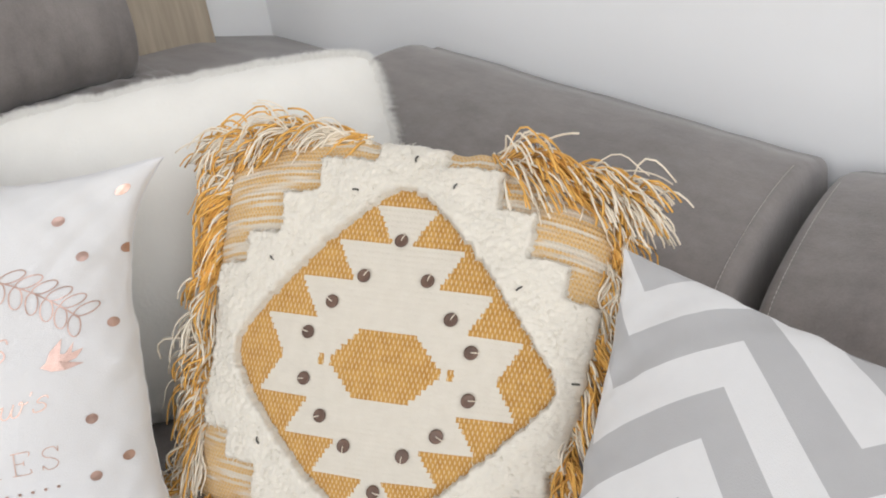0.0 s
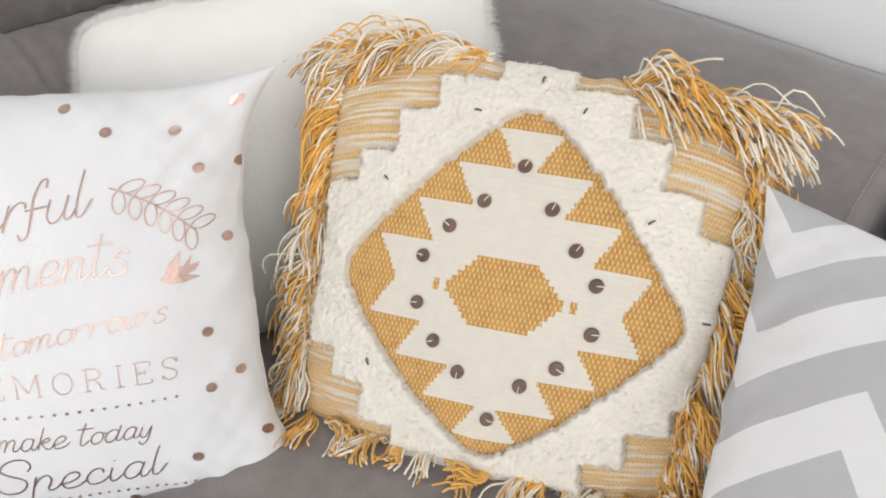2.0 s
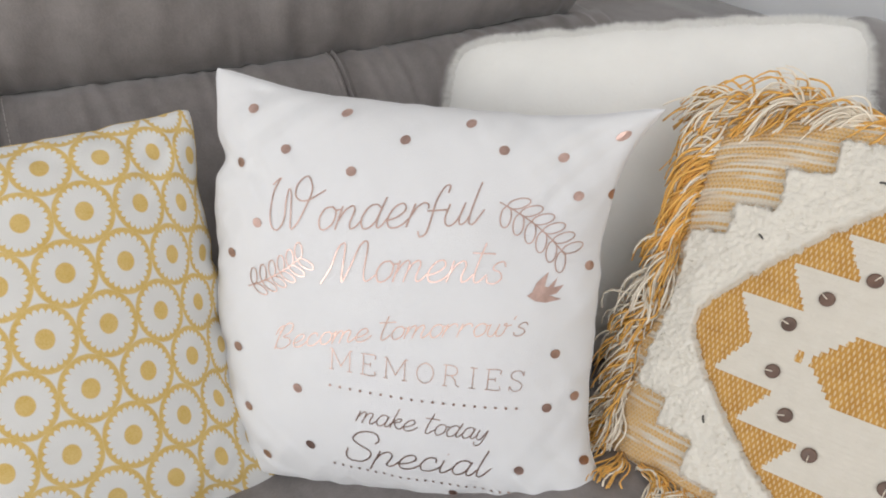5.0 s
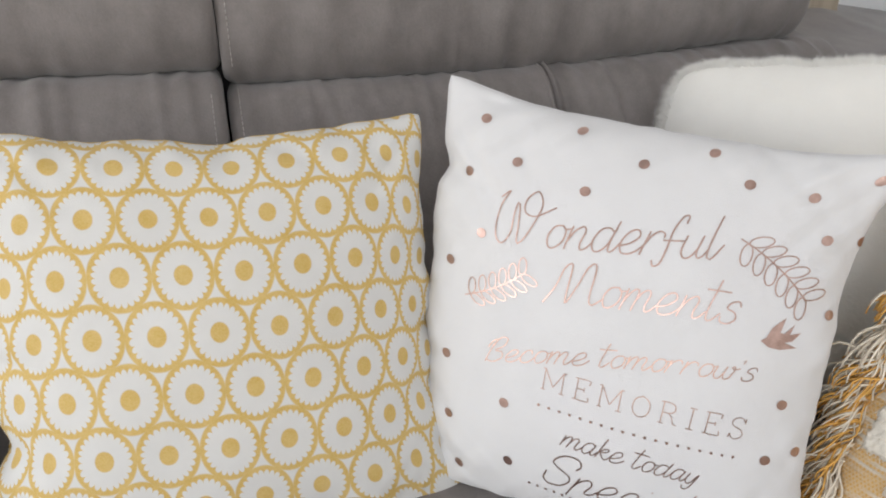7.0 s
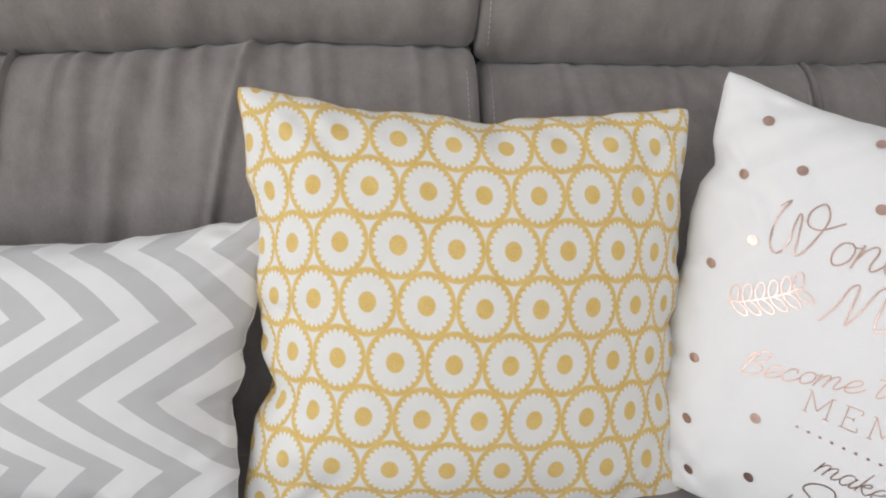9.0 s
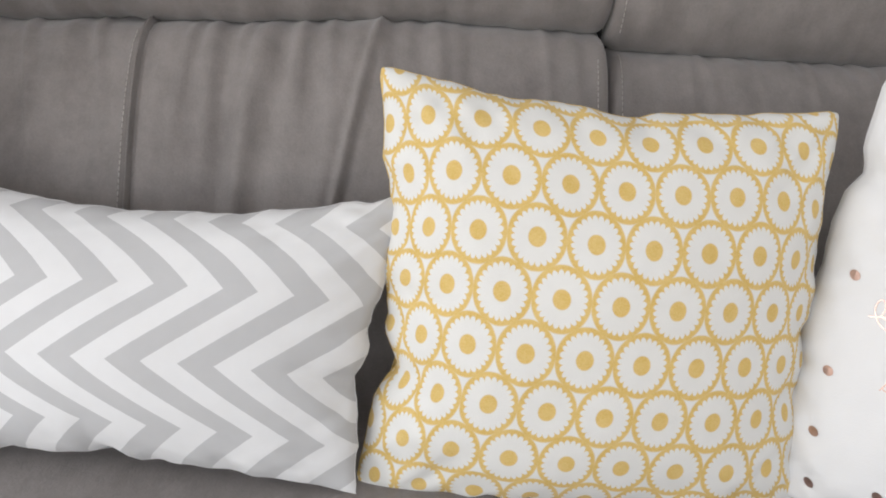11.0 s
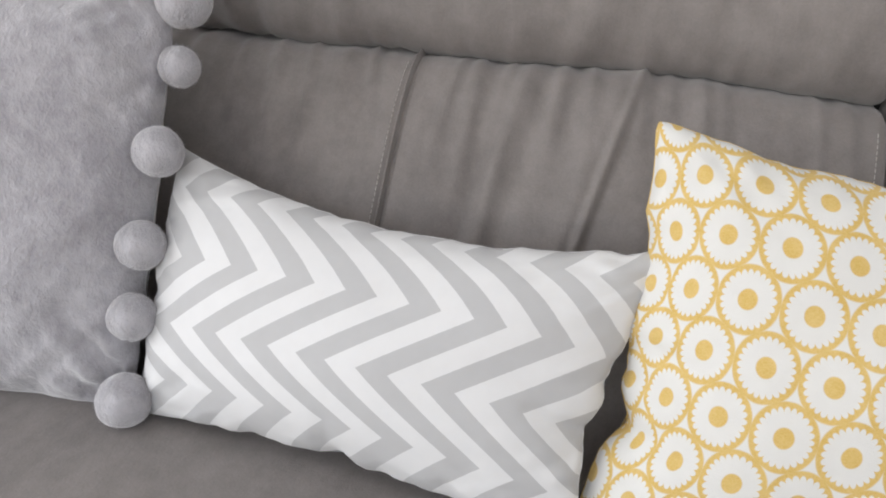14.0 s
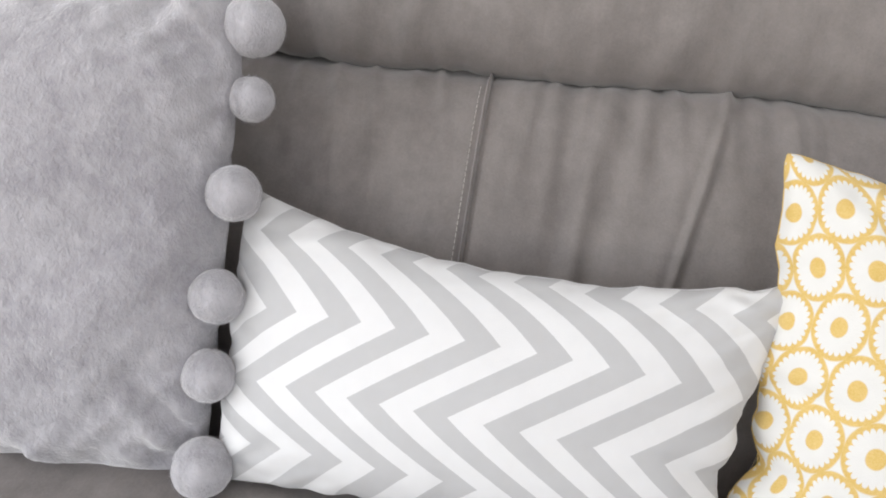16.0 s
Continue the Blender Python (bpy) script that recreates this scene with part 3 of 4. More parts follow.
# ---- the white cushion with copper lettering ----
WHI = Pillow((0.288, 0.155, 0.845), (0.645, -0.086, 0.789), (0.228, 0.04, 0.462), (0.5557, -0.1784, 0.3875), 0.085, (0.008, 0.010, 0.0, -0.026), 0.5, 0.6, 0.006, 2.0, ears=(0.028, 0.038, 0.006, 0.060), blunt=0.02, ripple=0.003,
             nicks=(("l", 0.60, 0.008, 0.07), ("b", 0.3, 0.004, 0.2)),
             folds=((-0.92, 0.90, -0.52, 0.30, 0.006, 0.05), (-0.80, 0.97, -0.45, 0.62, 0.005, 0.05), (0.90, 0.88, 0.58, 0.40, 0.006, 0.05), (-1.0, 1.0, -0.70, 0.62, -0.004, 0.05), (1.0, 1.0, 0.72, 0.66, -0.004, 0.05), (-1.0, 0.62, -0.7, 0.55, 0.007, 0.06), (1.0, 0.55, 0.74, 0.52, 0.007, 0.06), (-1.0, -0.35, -0.85, -0.3, 0.007, 0.05), (0.5, 1, 0.5, 0.86, 0.005, 0.06), (-0.35, 1, -0.3, 0.88, 0.004, 0.06)))
white_cushion = cushion("slogan_cushion", WHI, WHITE, "white cotton cushion with copper foil lettering and dots", n=96)
FOIL = Mat("copper_foil", 0.31, 1.0)
FOIL.color(FOIL.mix(FOIL.tex(120, 3).ramp(0.35, 0.65), (0.55, 0.38, 0.325), (0.66, 0.465, 0.405)))
FOIL.bump(FOIL.tex(900, 2), 0.0003, 0.4)
FOIL = FOIL.m
LIFT = 0.0009


# Pen strokes of the lettering in hundredths of the height of a small letter, and each letter's width
SCRIPT = {
    "W": (170, "-65,200 -40,232 -52,170 -47,95 -25,25 8,2 26,50 14,130 11,182 26,160 48,80 66,8 88,30 106,110 108,180 70,236 40,200 52,145 100,128 165,172"),
    "M": (205, "-10,0 15,80 22,170 44,190 56,140 70,40 80,5 98,90 110,178 132,195 146,150 160,40 180,5 215,40"),
    "B": (112, "-10,120 5,170 30,185 12,90 5,0 ;12,130 45,200 85,190 80,130 40,95 80,80 95,35 60,0 20,8 5,35"),
    "S": (79, "-34,82 -32,30 -8,2 7,0 40,8 62,50 52,88 10,115 -28,150 -20,190 11,212 50,205 71,168 62,140"),
    "o": (78, "50,98 20,92 6,50 20,8 42,2 66,30 66,75 48,98 62,84 84,86"),
    "n": (92, "8,100 4,0 ;6,35 22,80 46,100 60,80 56,30 64,3 82,10 100,40"),
    "m": (128, "8,100 4,0 ;6,35 20,80 38,100 50,80 46,0 ;48,40 62,85 82,100 94,80 90,30 98,3 114,10 132,40"),
    "d": (100, "70,85 48,102 20,92 5,45 18,5 40,2 62,30 72,90 76,132 68,40 74,4 88,8 106,45"),
    "e": (84, "2,30 40,45 64,75 50,102 22,90 6,45 18,6 44,0 70,14 92,45"),
    "r": (78, "10,100 2,0 ;5,40 20,82 42,102 62,92 64,76"),
    "f": (58, "42,140 40,172 22,168 8,110 10,30 6,-30 -14,-42 -26,-18 ;-14,66 58,68"),
    "u": (84, "6,92 4,30 20,0 42,6 58,45 62,95 58,30 68,2 84,12 94,40"),
    "l": (56, "14,180 10,60 16,6 34,4 58,62"),
    "t": (62, "18,185 12,60 18,6 36,4 60,40 ;-22,138 68,136"),
    "s": (86, "62,78 50,100 24,92 16,66 46,52 60,24 40,0 10,4 2,28"),
    "c": (78, "60,70 52,98 24,96 6,50 18,6 46,0 68,18 84,45"),
    "w": (112, "6,92 4,30 20,0 38,8 50,60 52,92 50,30 62,0 84,12 94,70 86,98 76,84 98,76 118,86"),
    "'": (32, "12,150 8,122"),
    "a": (92, "66,85 46,102 18,92 5,45 18,5 38,2 58,32 68,96 62,30 70,3 84,10 98,45"),
    "k": (82, "14,180 8,0 ;8,40 30,84 54,96 56,70 24,52 50,10 72,4 88,40"),
    "y": (84, "6,92 4,32 20,2 40,10 58,92 54,-20 34,-58 12,-46 8,-24"),
    "p": (96, "14,100 -2,-42 ;6,30 24,82 50,102 66,72 56,14 66,2 84,14 100,45"),
    "i": (50, "10,92 8,30 16,2 34,12 54,45 ;12,132 14,138"),
    " ": (52, ""),
}
SERIF = {
    "M": (110, "0,0 20,0 ;10,0 10,100 ;-2,100 12,100 ;10,100 55,20 ;55,20 96,100 ;94,100 108,100 ;96,100 98,0 ;86,0 110,0"),
    "E": (72, "0,0 68,0 68,20 ;12,0 12,100 ;0,100 66,100 66,80 ;12,52 46,52 ;46,42 46,62"),
    "O": (84, "42,100 14,82 4,50 14,16 42,0 70,16 80,50 70,82 42,100"),
    "R": (84, "0,0 24,0 ;12,0 12,100 ;0,100 44,100 64,86 62,62 40,52 12,52 ;40,52 58,30 66,6 82,2"),
    "I": (34, "0,0 32,0 ;16,0 16,100 ;0,100 32,100"),
    "S": (70, "64,76 50,98 22,98 6,80 14,60 46,46 62,26 50,4 22,0 4,22 ;4,22 2,2 ;64,76 64,98"),
}


def print_text(text, s0, t0, s1, t1, size, slant, width, arc=0.0, letters=SCRIPT, gap=0, smooth=True):
    """One line of pen lettering laid on the cloth from (s0, t0) to (s1, t1), bent by arc; size: a small letter's height."""
    total, at = sum(letters[c][0] + gap for c in text) - gap, 0.0
    for c in text:
        pieces = []
        for stroke in letters[c][1].split(";"):
            pts = [tuple(float(q) / 100 for q in pair.split(",")) for pair in stroke.split()]
            if len(pts) < 2:
                continue
            if smooth and len(pts) > 2:
                pts = smooth_line(pts, 4 * len(pts))
            elif len(pts) == 2:
                pts = [np.array(pts[0]) + (np.array(pts[1]) - np.array(pts[0])) * k / 4 for k in range(5)]
            line = []
            for x, y in pts:
                u = (at / 100 + x) / (total / 100)
                line.append((s0 + u * (s1 - s0) + slant * y * size, t0 + u * (t1 - t0) + arc * 4 * u * (1 - u) + y * size))
            pieces.append(ribbon(line, width))
        if pieces:
            v, f = gather(pieces)
            part("letter", mesh_from("letter", v, f, FOIL, smooth=False), white_cushion, "copper foil letter")
        at += letters[c][0] + gap


def ribbon(pts, width):
    P = np.array(pts, float)
    T = np.gradient(P, axis=0)
    T /= np.linalg.norm(T, axis=1)[:, None] + 1e-9
    N = np.stack([-T[:, 1], T[:, 0]], 1) * width / 2
    v = []
    for p, n in zip(P, N):
        v += [tuple(WHI.on(*(p + n), LIFT)), tuple(WHI.on(*(p - n), LIFT))]
    return v, [(2 * i, 2 * i + 1, 2 * i + 3, 2 * i + 2) for i in range(len(P) - 1)]


print_text("Wonderful", -0.1020, 0.0610, 0.0680, 0.0880, 0.0212, 0.20, 0.0012)
print_text("Moments", -0.0570, 0.0210, 0.0930, 0.0380, 0.0192, 0.25, 0.0012, arc=0.003)
print_text("Become tomorrow's", -0.1040, -0.0475, 0.1140, -0.0070, 0.0122, 0.30, 0.0009, arc=0.007)
print_text("MEMORIES", -0.0518, -0.0552, 0.1132, -0.0592, 0.0190, 0.06, 0.0007, letters=SERIF, gap=40)
print_text("make today", -0.0320, -0.1030, 0.0840, -0.1095, 0.0112, 0.45, 0.0009)
print_text("Special", -0.0420, -0.1475, 0.0810, -0.1505, 0.0168, 0.48, 0.0012)


def disc(s, t, r, n=14, stretch=1.0):
    v = [tuple(WHI.on(s, t, LIFT))] + [tuple(WHI.on(s + r * math.cos(2 * math.pi * k / n), t + stretch * r * math.sin(2 * math.pi * k / n), LIFT)) for k in range(n)]
    return v, [(0, 1 + k, 1 + (k + 1) % n) for k in range(n)]


DOTS = "-140,166 -61,175 -3,155 46,177 79,155 127,152 163,170 -102,135 -41,122 145,118 174,119 -120,65 -144,116 -148,32 -142,-54 -83,-80 -139,-112 -80,-137 -136,-163 111,-140 135,-76 160,-67 139,-25 163,55 168,-130 174,-185 45,-177"
for pair in DOTS.split():
    ds, dt = (float(q) / 1000 for q in pair.split(","))
    v, f = disc(ds, dt, 0.0044)
    part("dot", mesh_from("dot", v, f, FOIL, smooth=False), white_cushion, "copper foil dot")
for sa, ta, sb, tb, num, arc in ((-0.0520, -0.0709, 0.1086, -0.0760, 19, -0.001), (-0.0618, -0.1542, 0.0987, -0.1679, 22, -0.001)):
    v, f = gather([disc(sa + (sb - sa) * k / (num - 1), ta + (tb - ta) * k / (num - 1) + arc * 4 * k / (num - 1) * (1 - k / (num - 1)), 0.0013, 8) for k in range(num)])
    part("dotted_line", mesh_from("dotted_line", v, f, FOIL, smooth=False), white_cushion, "row of tiny copper dots")


def sprig(a, b, bend, leaf, pairs):
    """A stem from a to b with looped leaves along both sides."""
    a, b = np.array(a), np.array(b)
    d = b - a
    nrm = np.array([-d[1], d[0]])
    stem = [a + d * u + nrm * bend * 4 * u * (1 - u) for u in np.linspace(0, 1, 14)]
    pieces = [ribbon(stem, 0.0011)]
    dirn = d / np.linalg.norm(d)
    side = np.array([-dirn[1], dirn[0]])
    for k in range(pairs):
        u = (k + 0.6) / pairs
        root = a + d * u + nrm * bend * 4 * u * (1 - u)
        for sg in (1, -1):
            ax = dirn * 0.55 + side * sg * 0.85
            ax /= np.linalg.norm(ax)
            ac = np.array([-ax[1], ax[0]])
            loop = [root + ax * leaf * (0.5 - 0.5 * math.cos(w)) + ac * leaf * 0.23 * math.sin(w) for w in np.linspace(0, 2 * math.pi, 16)]
            pieces.append(ribbon(loop, 0.0010))
    v, f = gather(pieces)
    part("leaf_sprig", mesh_from("leaf_sprig", v, f, FOIL, smooth=False), white_cushion, "copper foil leaf sprig")


sprig((0.0825, 0.1087), (0.1406, 0.0647), 0.06, 0.019, 6)
sprig((-0.1285, 0.0060), (-0.0760, 0.0420), -0.05, 0.015, 6)
BIRD = [(0.1106, 0.0284), (0.1147, 0.0316), (0.1181, 0.0403), (0.1274, 0.0502), (0.1249, 0.0373), (0.1303, 0.0357), (0.1350, 0.0455), (0.1326, 0.0365), (0.1408, 0.0388), (0.1352, 0.0311), (0.1292, 0.0292), (0.1398, 0.0259), (0.1268, 0.0228), (0.1177, 0.0238)]
v = [tuple(WHI.on(s_, t_, LIFT)) for s_, t_ in BIRD] + [tuple(WHI.on(0.1235, 0.0310, LIFT))]
part("bird_print", mesh_from("bird_print", v, [(i, (i + 1) % len(BIRD), len(BIRD)) for i in range(len(BIRD))], FOIL, smooth=False), white_cushion, "copper foil swallow silhouette")

# ---- the woven cushion ----
MUS = Pillow((0.719, -0.087, 0.772), (0.895, -0.425, 0.685), (0.561, -0.107, 0.445), (0.668, -0.458, 0.455), 0.045, (-0.026, -0.004, -0.010, 0.0), 0.4, 0.9, 0.003, 5.0,
             cloth=((-0.01562, 0.01069, 0.0006, 0.0065, 0.2037, 0.01043, 0.00114, 0.00587, 0.00124, 0.00216), (0.0227, 0.16155, -0.01153, 0.01755, 0.00037, -0.00236, -0.01062, -0.00383, 0.00175, -0.00031)))
ROW = 0.0310


def weave():
    m = Mat("mustard_cream_weave", 0.9, sheen=0.15)
    s, t = m.uv()
    wob = (m.tex(55, 2) - 0.5) * 0.003 + (m.tex(230, 2) - 0.5) * 0.005
    p = (s + wob).absolute()
    qa = (t + wob * 0.5).absolute()
    qsa = (((t / 0.0045).floor() + 0.5) * 0.0045).absolute()
    soft_p, soft_q = (p * p + 0.0008).sqrt() - 0.0125, (qa * qa + 0.0002).sqrt() - 0.003
    inside = (soft_p / 0.169 + soft_q / 0.155) < 1.0
    n_row = (qsa / ROW).floor() + 1.0
    half = n_row * -0.0339 + 0.1665 - (n_row * ROW - qsa) * (0.0228 / ROW)
    outer = (p > half).most(qsa > ROW * 4)
    knot = ((p - 0.0667).absolute() < 0.003) * (qsa < 0.003)
    hexa = ((p < (qsa * (-0.034 / 0.0285) + 0.0595)) * (qsa < 0.0285)).most(knot)
    gold = inside * outer.most(hexa)
    # stripes of the outer weave
    line = ((t + wob * 0.5) / 0.0031).floor()
    at = m.t.nodes.new("ShaderNodeCombineXYZ")
    m.t.links.new((s * 9.0).sock, at.inputs[0])
    m.t.links.new((line * 3.7).sock, at.inputs[1])
    rows_ = m.t.nodes.new("ShaderNodeTexNoise")
    rows_.inputs["Scale"].default_value, rows_.inputs["Detail"].default_value = 1.0, 1.0
    m.t.links.new(at.outputs[0], rows_.inputs["Vector"])
    stripe = V(m.t, rows_.outputs[0]).ramp(0.40, 0.48)
    loop_x = ((s / 0.0040 + line * 0.5).frac() - 0.5).absolute()
    loop_y = (((t + wob * 0.5) / 0.0031).frac() - 0.5).absolute()
    loop = (loop_x * 2.4 + loop_y * 1.4).ramp(0.55, 0.85)
    edge_cloth = inside * -1.0 + 1.0
    outerf = edge_cloth * stripe
    knit = m.tex(1.0, 2, (380, 420, 1), source="UV")
    f = gold.most(outerf * (loop * -0.35 + 0.98 + (knit - 0.5) * 0.5) + edge_cloth * (outerf * -1.0 + 1.0) * loop * 0.16)
    # pale warp flecks in brick order on the gold cloth
    r = (t / 0.0045)
    fx = (s / 0.0046 + r.floor() * 0.5).frac() - 0.5
    fy = r.frac() - 0.5
    fleck = ((fx.absolute() * 5.0) + (fy.absolute() * 1.5)) < 1.0
    tone = m.tex(90, 4)
    gold_c = m.mix(tone.ramp(0.3, 0.7), (0.43, 0.21, 0.038), (0.56, 0.305, 0.072))
    gold_c = m.mix(fleck * inside * 0.7, gold_c, (0.70, 0.56, 0.35))
    gold_c = m.mix(edge_cloth, gold_c, m.mix(tone, (0.55, 0.305, 0.07), (0.65, 0.395, 0.115)))
    cream = m.mix(tone, (0.61, 0.565, 0.485), (0.685, 0.64, 0.56))
    m.color(m.mix(f, cream, gold_c))
    ridge = ((t * (2 * math.pi / 0.0045)).cos() * 0.5 + 0.5) * ((s * (2 * math.pi / 0.0046)).cos() * 0.25 + 0.75)
    m.bump(ridge * (gold.most(edge_cloth) * 0.65 + 0.35), 0.0011, 0.7)
    m.bump(m.tex(600, 3), 0.0008, 0.6)
    return m.m


woven = cushion("fringed_cushion", MUS, weave(), "mustard and cream woven cushion with tufted diamond, buttons and yarn fringe", n=96)
CREAM = plain("cream_wool", (0.72, 0.68, 0.60), 0.95, vary=0.04, scale=50, bump=0.0012, sheen=0.3)
GOLD = plain("mustard_yarn", (0.79, 0.445, 0.11), 0.9, vary=0.20, scale=50, bump=0.0008, sheen=0.1)
WISP = fibre("cream_wool_fibre", (0.80, 0.77, 0.70), 0.03, 0.5)
PALE = plain("pale_yarn", (0.86, 0.78, 0.65), 0.9, vary=0.08, scale=50, bump=0.0008, sheen=0.1)


STEPS = ((2.36, 0.204), (3.18, 0.170), (4.33, 0.135), (5.42, 0.100), (9.0, 0.043))


def tufted(s, t):
    """Whether the pile covers the cloth here: outside the diamond, inside a stepped border."""
    p, q = (abs(c) for c in MUS.st(2 * s / MUS.w, 2 * t / MUS.h))
    sp, sq = math.sqrt(p * p + 0.0008) - 0.0125, math.sqrt(q * q + 0.0002) - 0.003
    if sp / 0.169 + sq / 0.155 < 0.985:
        return False
    for top, half in STEPS:
        if q < top * ROW:
            return p < half - 0.0045 * min(1.2, top - q / ROW)
    return False


def tuft_mesh():
    """The raised looped pile round the diamond, lumpy and ragged at its border."""
    d = 0.0014
    ni, nj = int(MUS.w / d), int(MUS.h / d)
    keep, idx, verts, faces = {}, {}, [], []
    for i in range(ni):
        for j in range(nj):
            s, t = -MUS.w / 2 + (i + 0.5) * d, -MUS.h / 2 + (j + 0.5) * d
            if tufted(s + 0.003 * nz(s * 160, t * 160), t + 0.003 * nz(s * 160, t * 160, 7)):
                keep[i, j] = True

    def vert(i, j):
        if (i, j) not in idx:
            s, t = -MUS.w / 2 + i * d, -MUS.h / 2 + j * d
            full = all((i + a, j + b) in keep for a in (-1, 0) for b in (-1, 0))
            deep = full and all((i + a, j + b) in keep for a in (-2, -1, 0, 1) for b in (-2, -1, 0, 1))
            h = 0.0 if not full else (0.0105 if deep else 0.0075)
            if full:
                h += 0.0030 * (0.5 - noise.voronoi(Vector((s * 210 + 0.4 * nz(s * 300, t * 300), t * 260, 0.3)))[0][0]) + 0.0024 * nz(s * 50, t * 50, 4) + 0.0008 * nz(s * 420, t * 420, 9)
            js, jt = 0.0006 * nz(s * 500, t * 500, 1), 0.001 * nz(s * 500, t * 500, 2)
            idx[i, j] = len(verts)
            verts.append(tuple(MUS.on(s + js, t + jt, h)))
        return idx[i, j]

    for i, j in keep:
        faces.append((vert(i, j), vert(i + 1, j), vert(i + 1, j + 1), vert(i, j + 1)))
    r = random.Random(4)
    cells = list(keep)
    for _ in range(9000):
        i, j = r.choice(cells)
        rim = not all((i + a, j + b) in keep for a in (-2, 0, 2) for b in (-2, 0, 2))
        if not rim and r.random() < 0.85:
            continue
        s, t = -MUS.w / 2 + (i + r.random()) * d, -MUS.h / 2 + (j + r.random()) * d
        p = MUS.on(s, t, r.uniform(0.003, 0.008) if rim else 0.0100)
        out = MUS.n * r.uniform(0.5, 1.2) + MUS.X * r.gauss(0, 0.6) + MUS.Y * r.gauss(-0.2, 0.6)
        out /= np.linalg.norm(out)
        size = r.uniform(0.0018, 0.0036)
        bend = MUS.X * r.gauss(0, 0.5) + MUS.Y * r.gauss(-0.3, 0.5) - MUS.n * 0.3
        w = np.cross(out, [r.gauss(0, 1), r.gauss(0, 1), r.gauss(0, 1)])
        w *= r.uniform(0.0004, 0.0007) / (np.linalg.norm(w) + 1e-9)
        mid, tip = p + out * size * 0.6, p + (out + bend) * size
        k = len(verts)
        verts += [tuple(p - w), tuple(p + w), tuple(mid - w), tuple(mid + w), tuple(tip - w * 0.6), tuple(tip + w * 0.6)]
        faces += [(k, k + 1, k + 3, k + 2), (k + 2, k + 3, k + 5, k + 4)]
    me = mesh_from("tufted_border", verts, faces, CREAM)
    me.materials.append(WISP)
    me.polygons.foreach_set("material_index", [0] * len(keep) + [1] * (len(faces) - len(keep)))
    return me


part("tufted_border", tuft_mesh(), woven, "raised cream tufted wool diamond border")
BROWN = plain("brown_shell", (0.125, 0.072, 0.05), 0.45, vary=0.3, scale=80)
BUTTONS = "8,81 -19,48 40,50 -45,24 68,21 -64,-3 91,-3 -61,-41 -38,-69 -9,-90 49,-91 97,-41 76,-72 27,-122"


def button(s, t, ang):
    c, e = MUS.on(s, t, 0.0006), 0.0063
    X, Y = MUS.on(s + 0.004, t) - MUS.on(s - 0.004, t), MUS.on(s, t + 0.004) - MUS.on(s, t - 0.004)
    X, Y = X / np.linalg.norm(X), Y / np.linalg.norm(Y)
    N = np.cross(X, Y)
    rings = ((0.95, 0.0), (1.0, 0.0008), (0.94, 0.0018), (0.70, 0.0015), (0.15, 0.0012))
    v, f = [], []
    for r, h in rings:
        v += [tuple(c + N * h + e * r * (math.cos(2 * math.pi * k / 18) * X + math.sin(2 * math.pi * k / 18) * Y)) for k in range(18)]
    for a in range(len(rings) - 1):
        f += [(a * 18 + k, a * 18 + (k + 1) % 18, (a + 1) * 18 + (k + 1) % 18, (a + 1) * 18 + k) for k in range(18)]
    f.append(tuple(4 * 18 + k for k in range(18)))
    b = part("button", mesh_from("button", v, f, BROWN), woven, "brown shell button")
    along = math.cos(ang) * X + math.sin(ang) * Y
    tv, tf = tube([c + N * 0.0016, c + N * 0.0024 + along * 0.003, c + N * 0.0012 + along * 0.0068], 0.0005, 4)
    part("thread", mesh_from("thread", tv, tf, PALE), b)


for n_, pair in enumerate(BUTTONS.split()):
    bs, bt = (float(q) / 1000 for q in pair.split(","))
    button(bs, bt, (1.2, 1.0, 1.3, 2.6, 1.1, 2.9, 0.1, -3.0, -2.8, -1.5, -1.6, 0.1, -0.4, -0.2)[n_])
# small dark tie marks in the pile
TIE = plain("dark_tie", (0.10, 0.095, 0.085), 0.9)
for n_, pair in enumerate("-42,119 47,133 -112,55 121,55 -97,-96 180,-12 6,153".split()):
    ts, tt = (float(q) / 1000 for q in pair.split(","))
    an = n_ * 1.3
    tv, tf = tube([MUS.on(ts + 0.0035 * k * math.cos(an), tt + 0.0035 * k * math.sin(an), 0.0128 - 0.003 * abs(k)) for k in (-0.8, 0, 0.8)], 0.0010, 5)
    part("tie", mesh_from("tie", tv, tf, TIE), woven, "dark tied thread end")


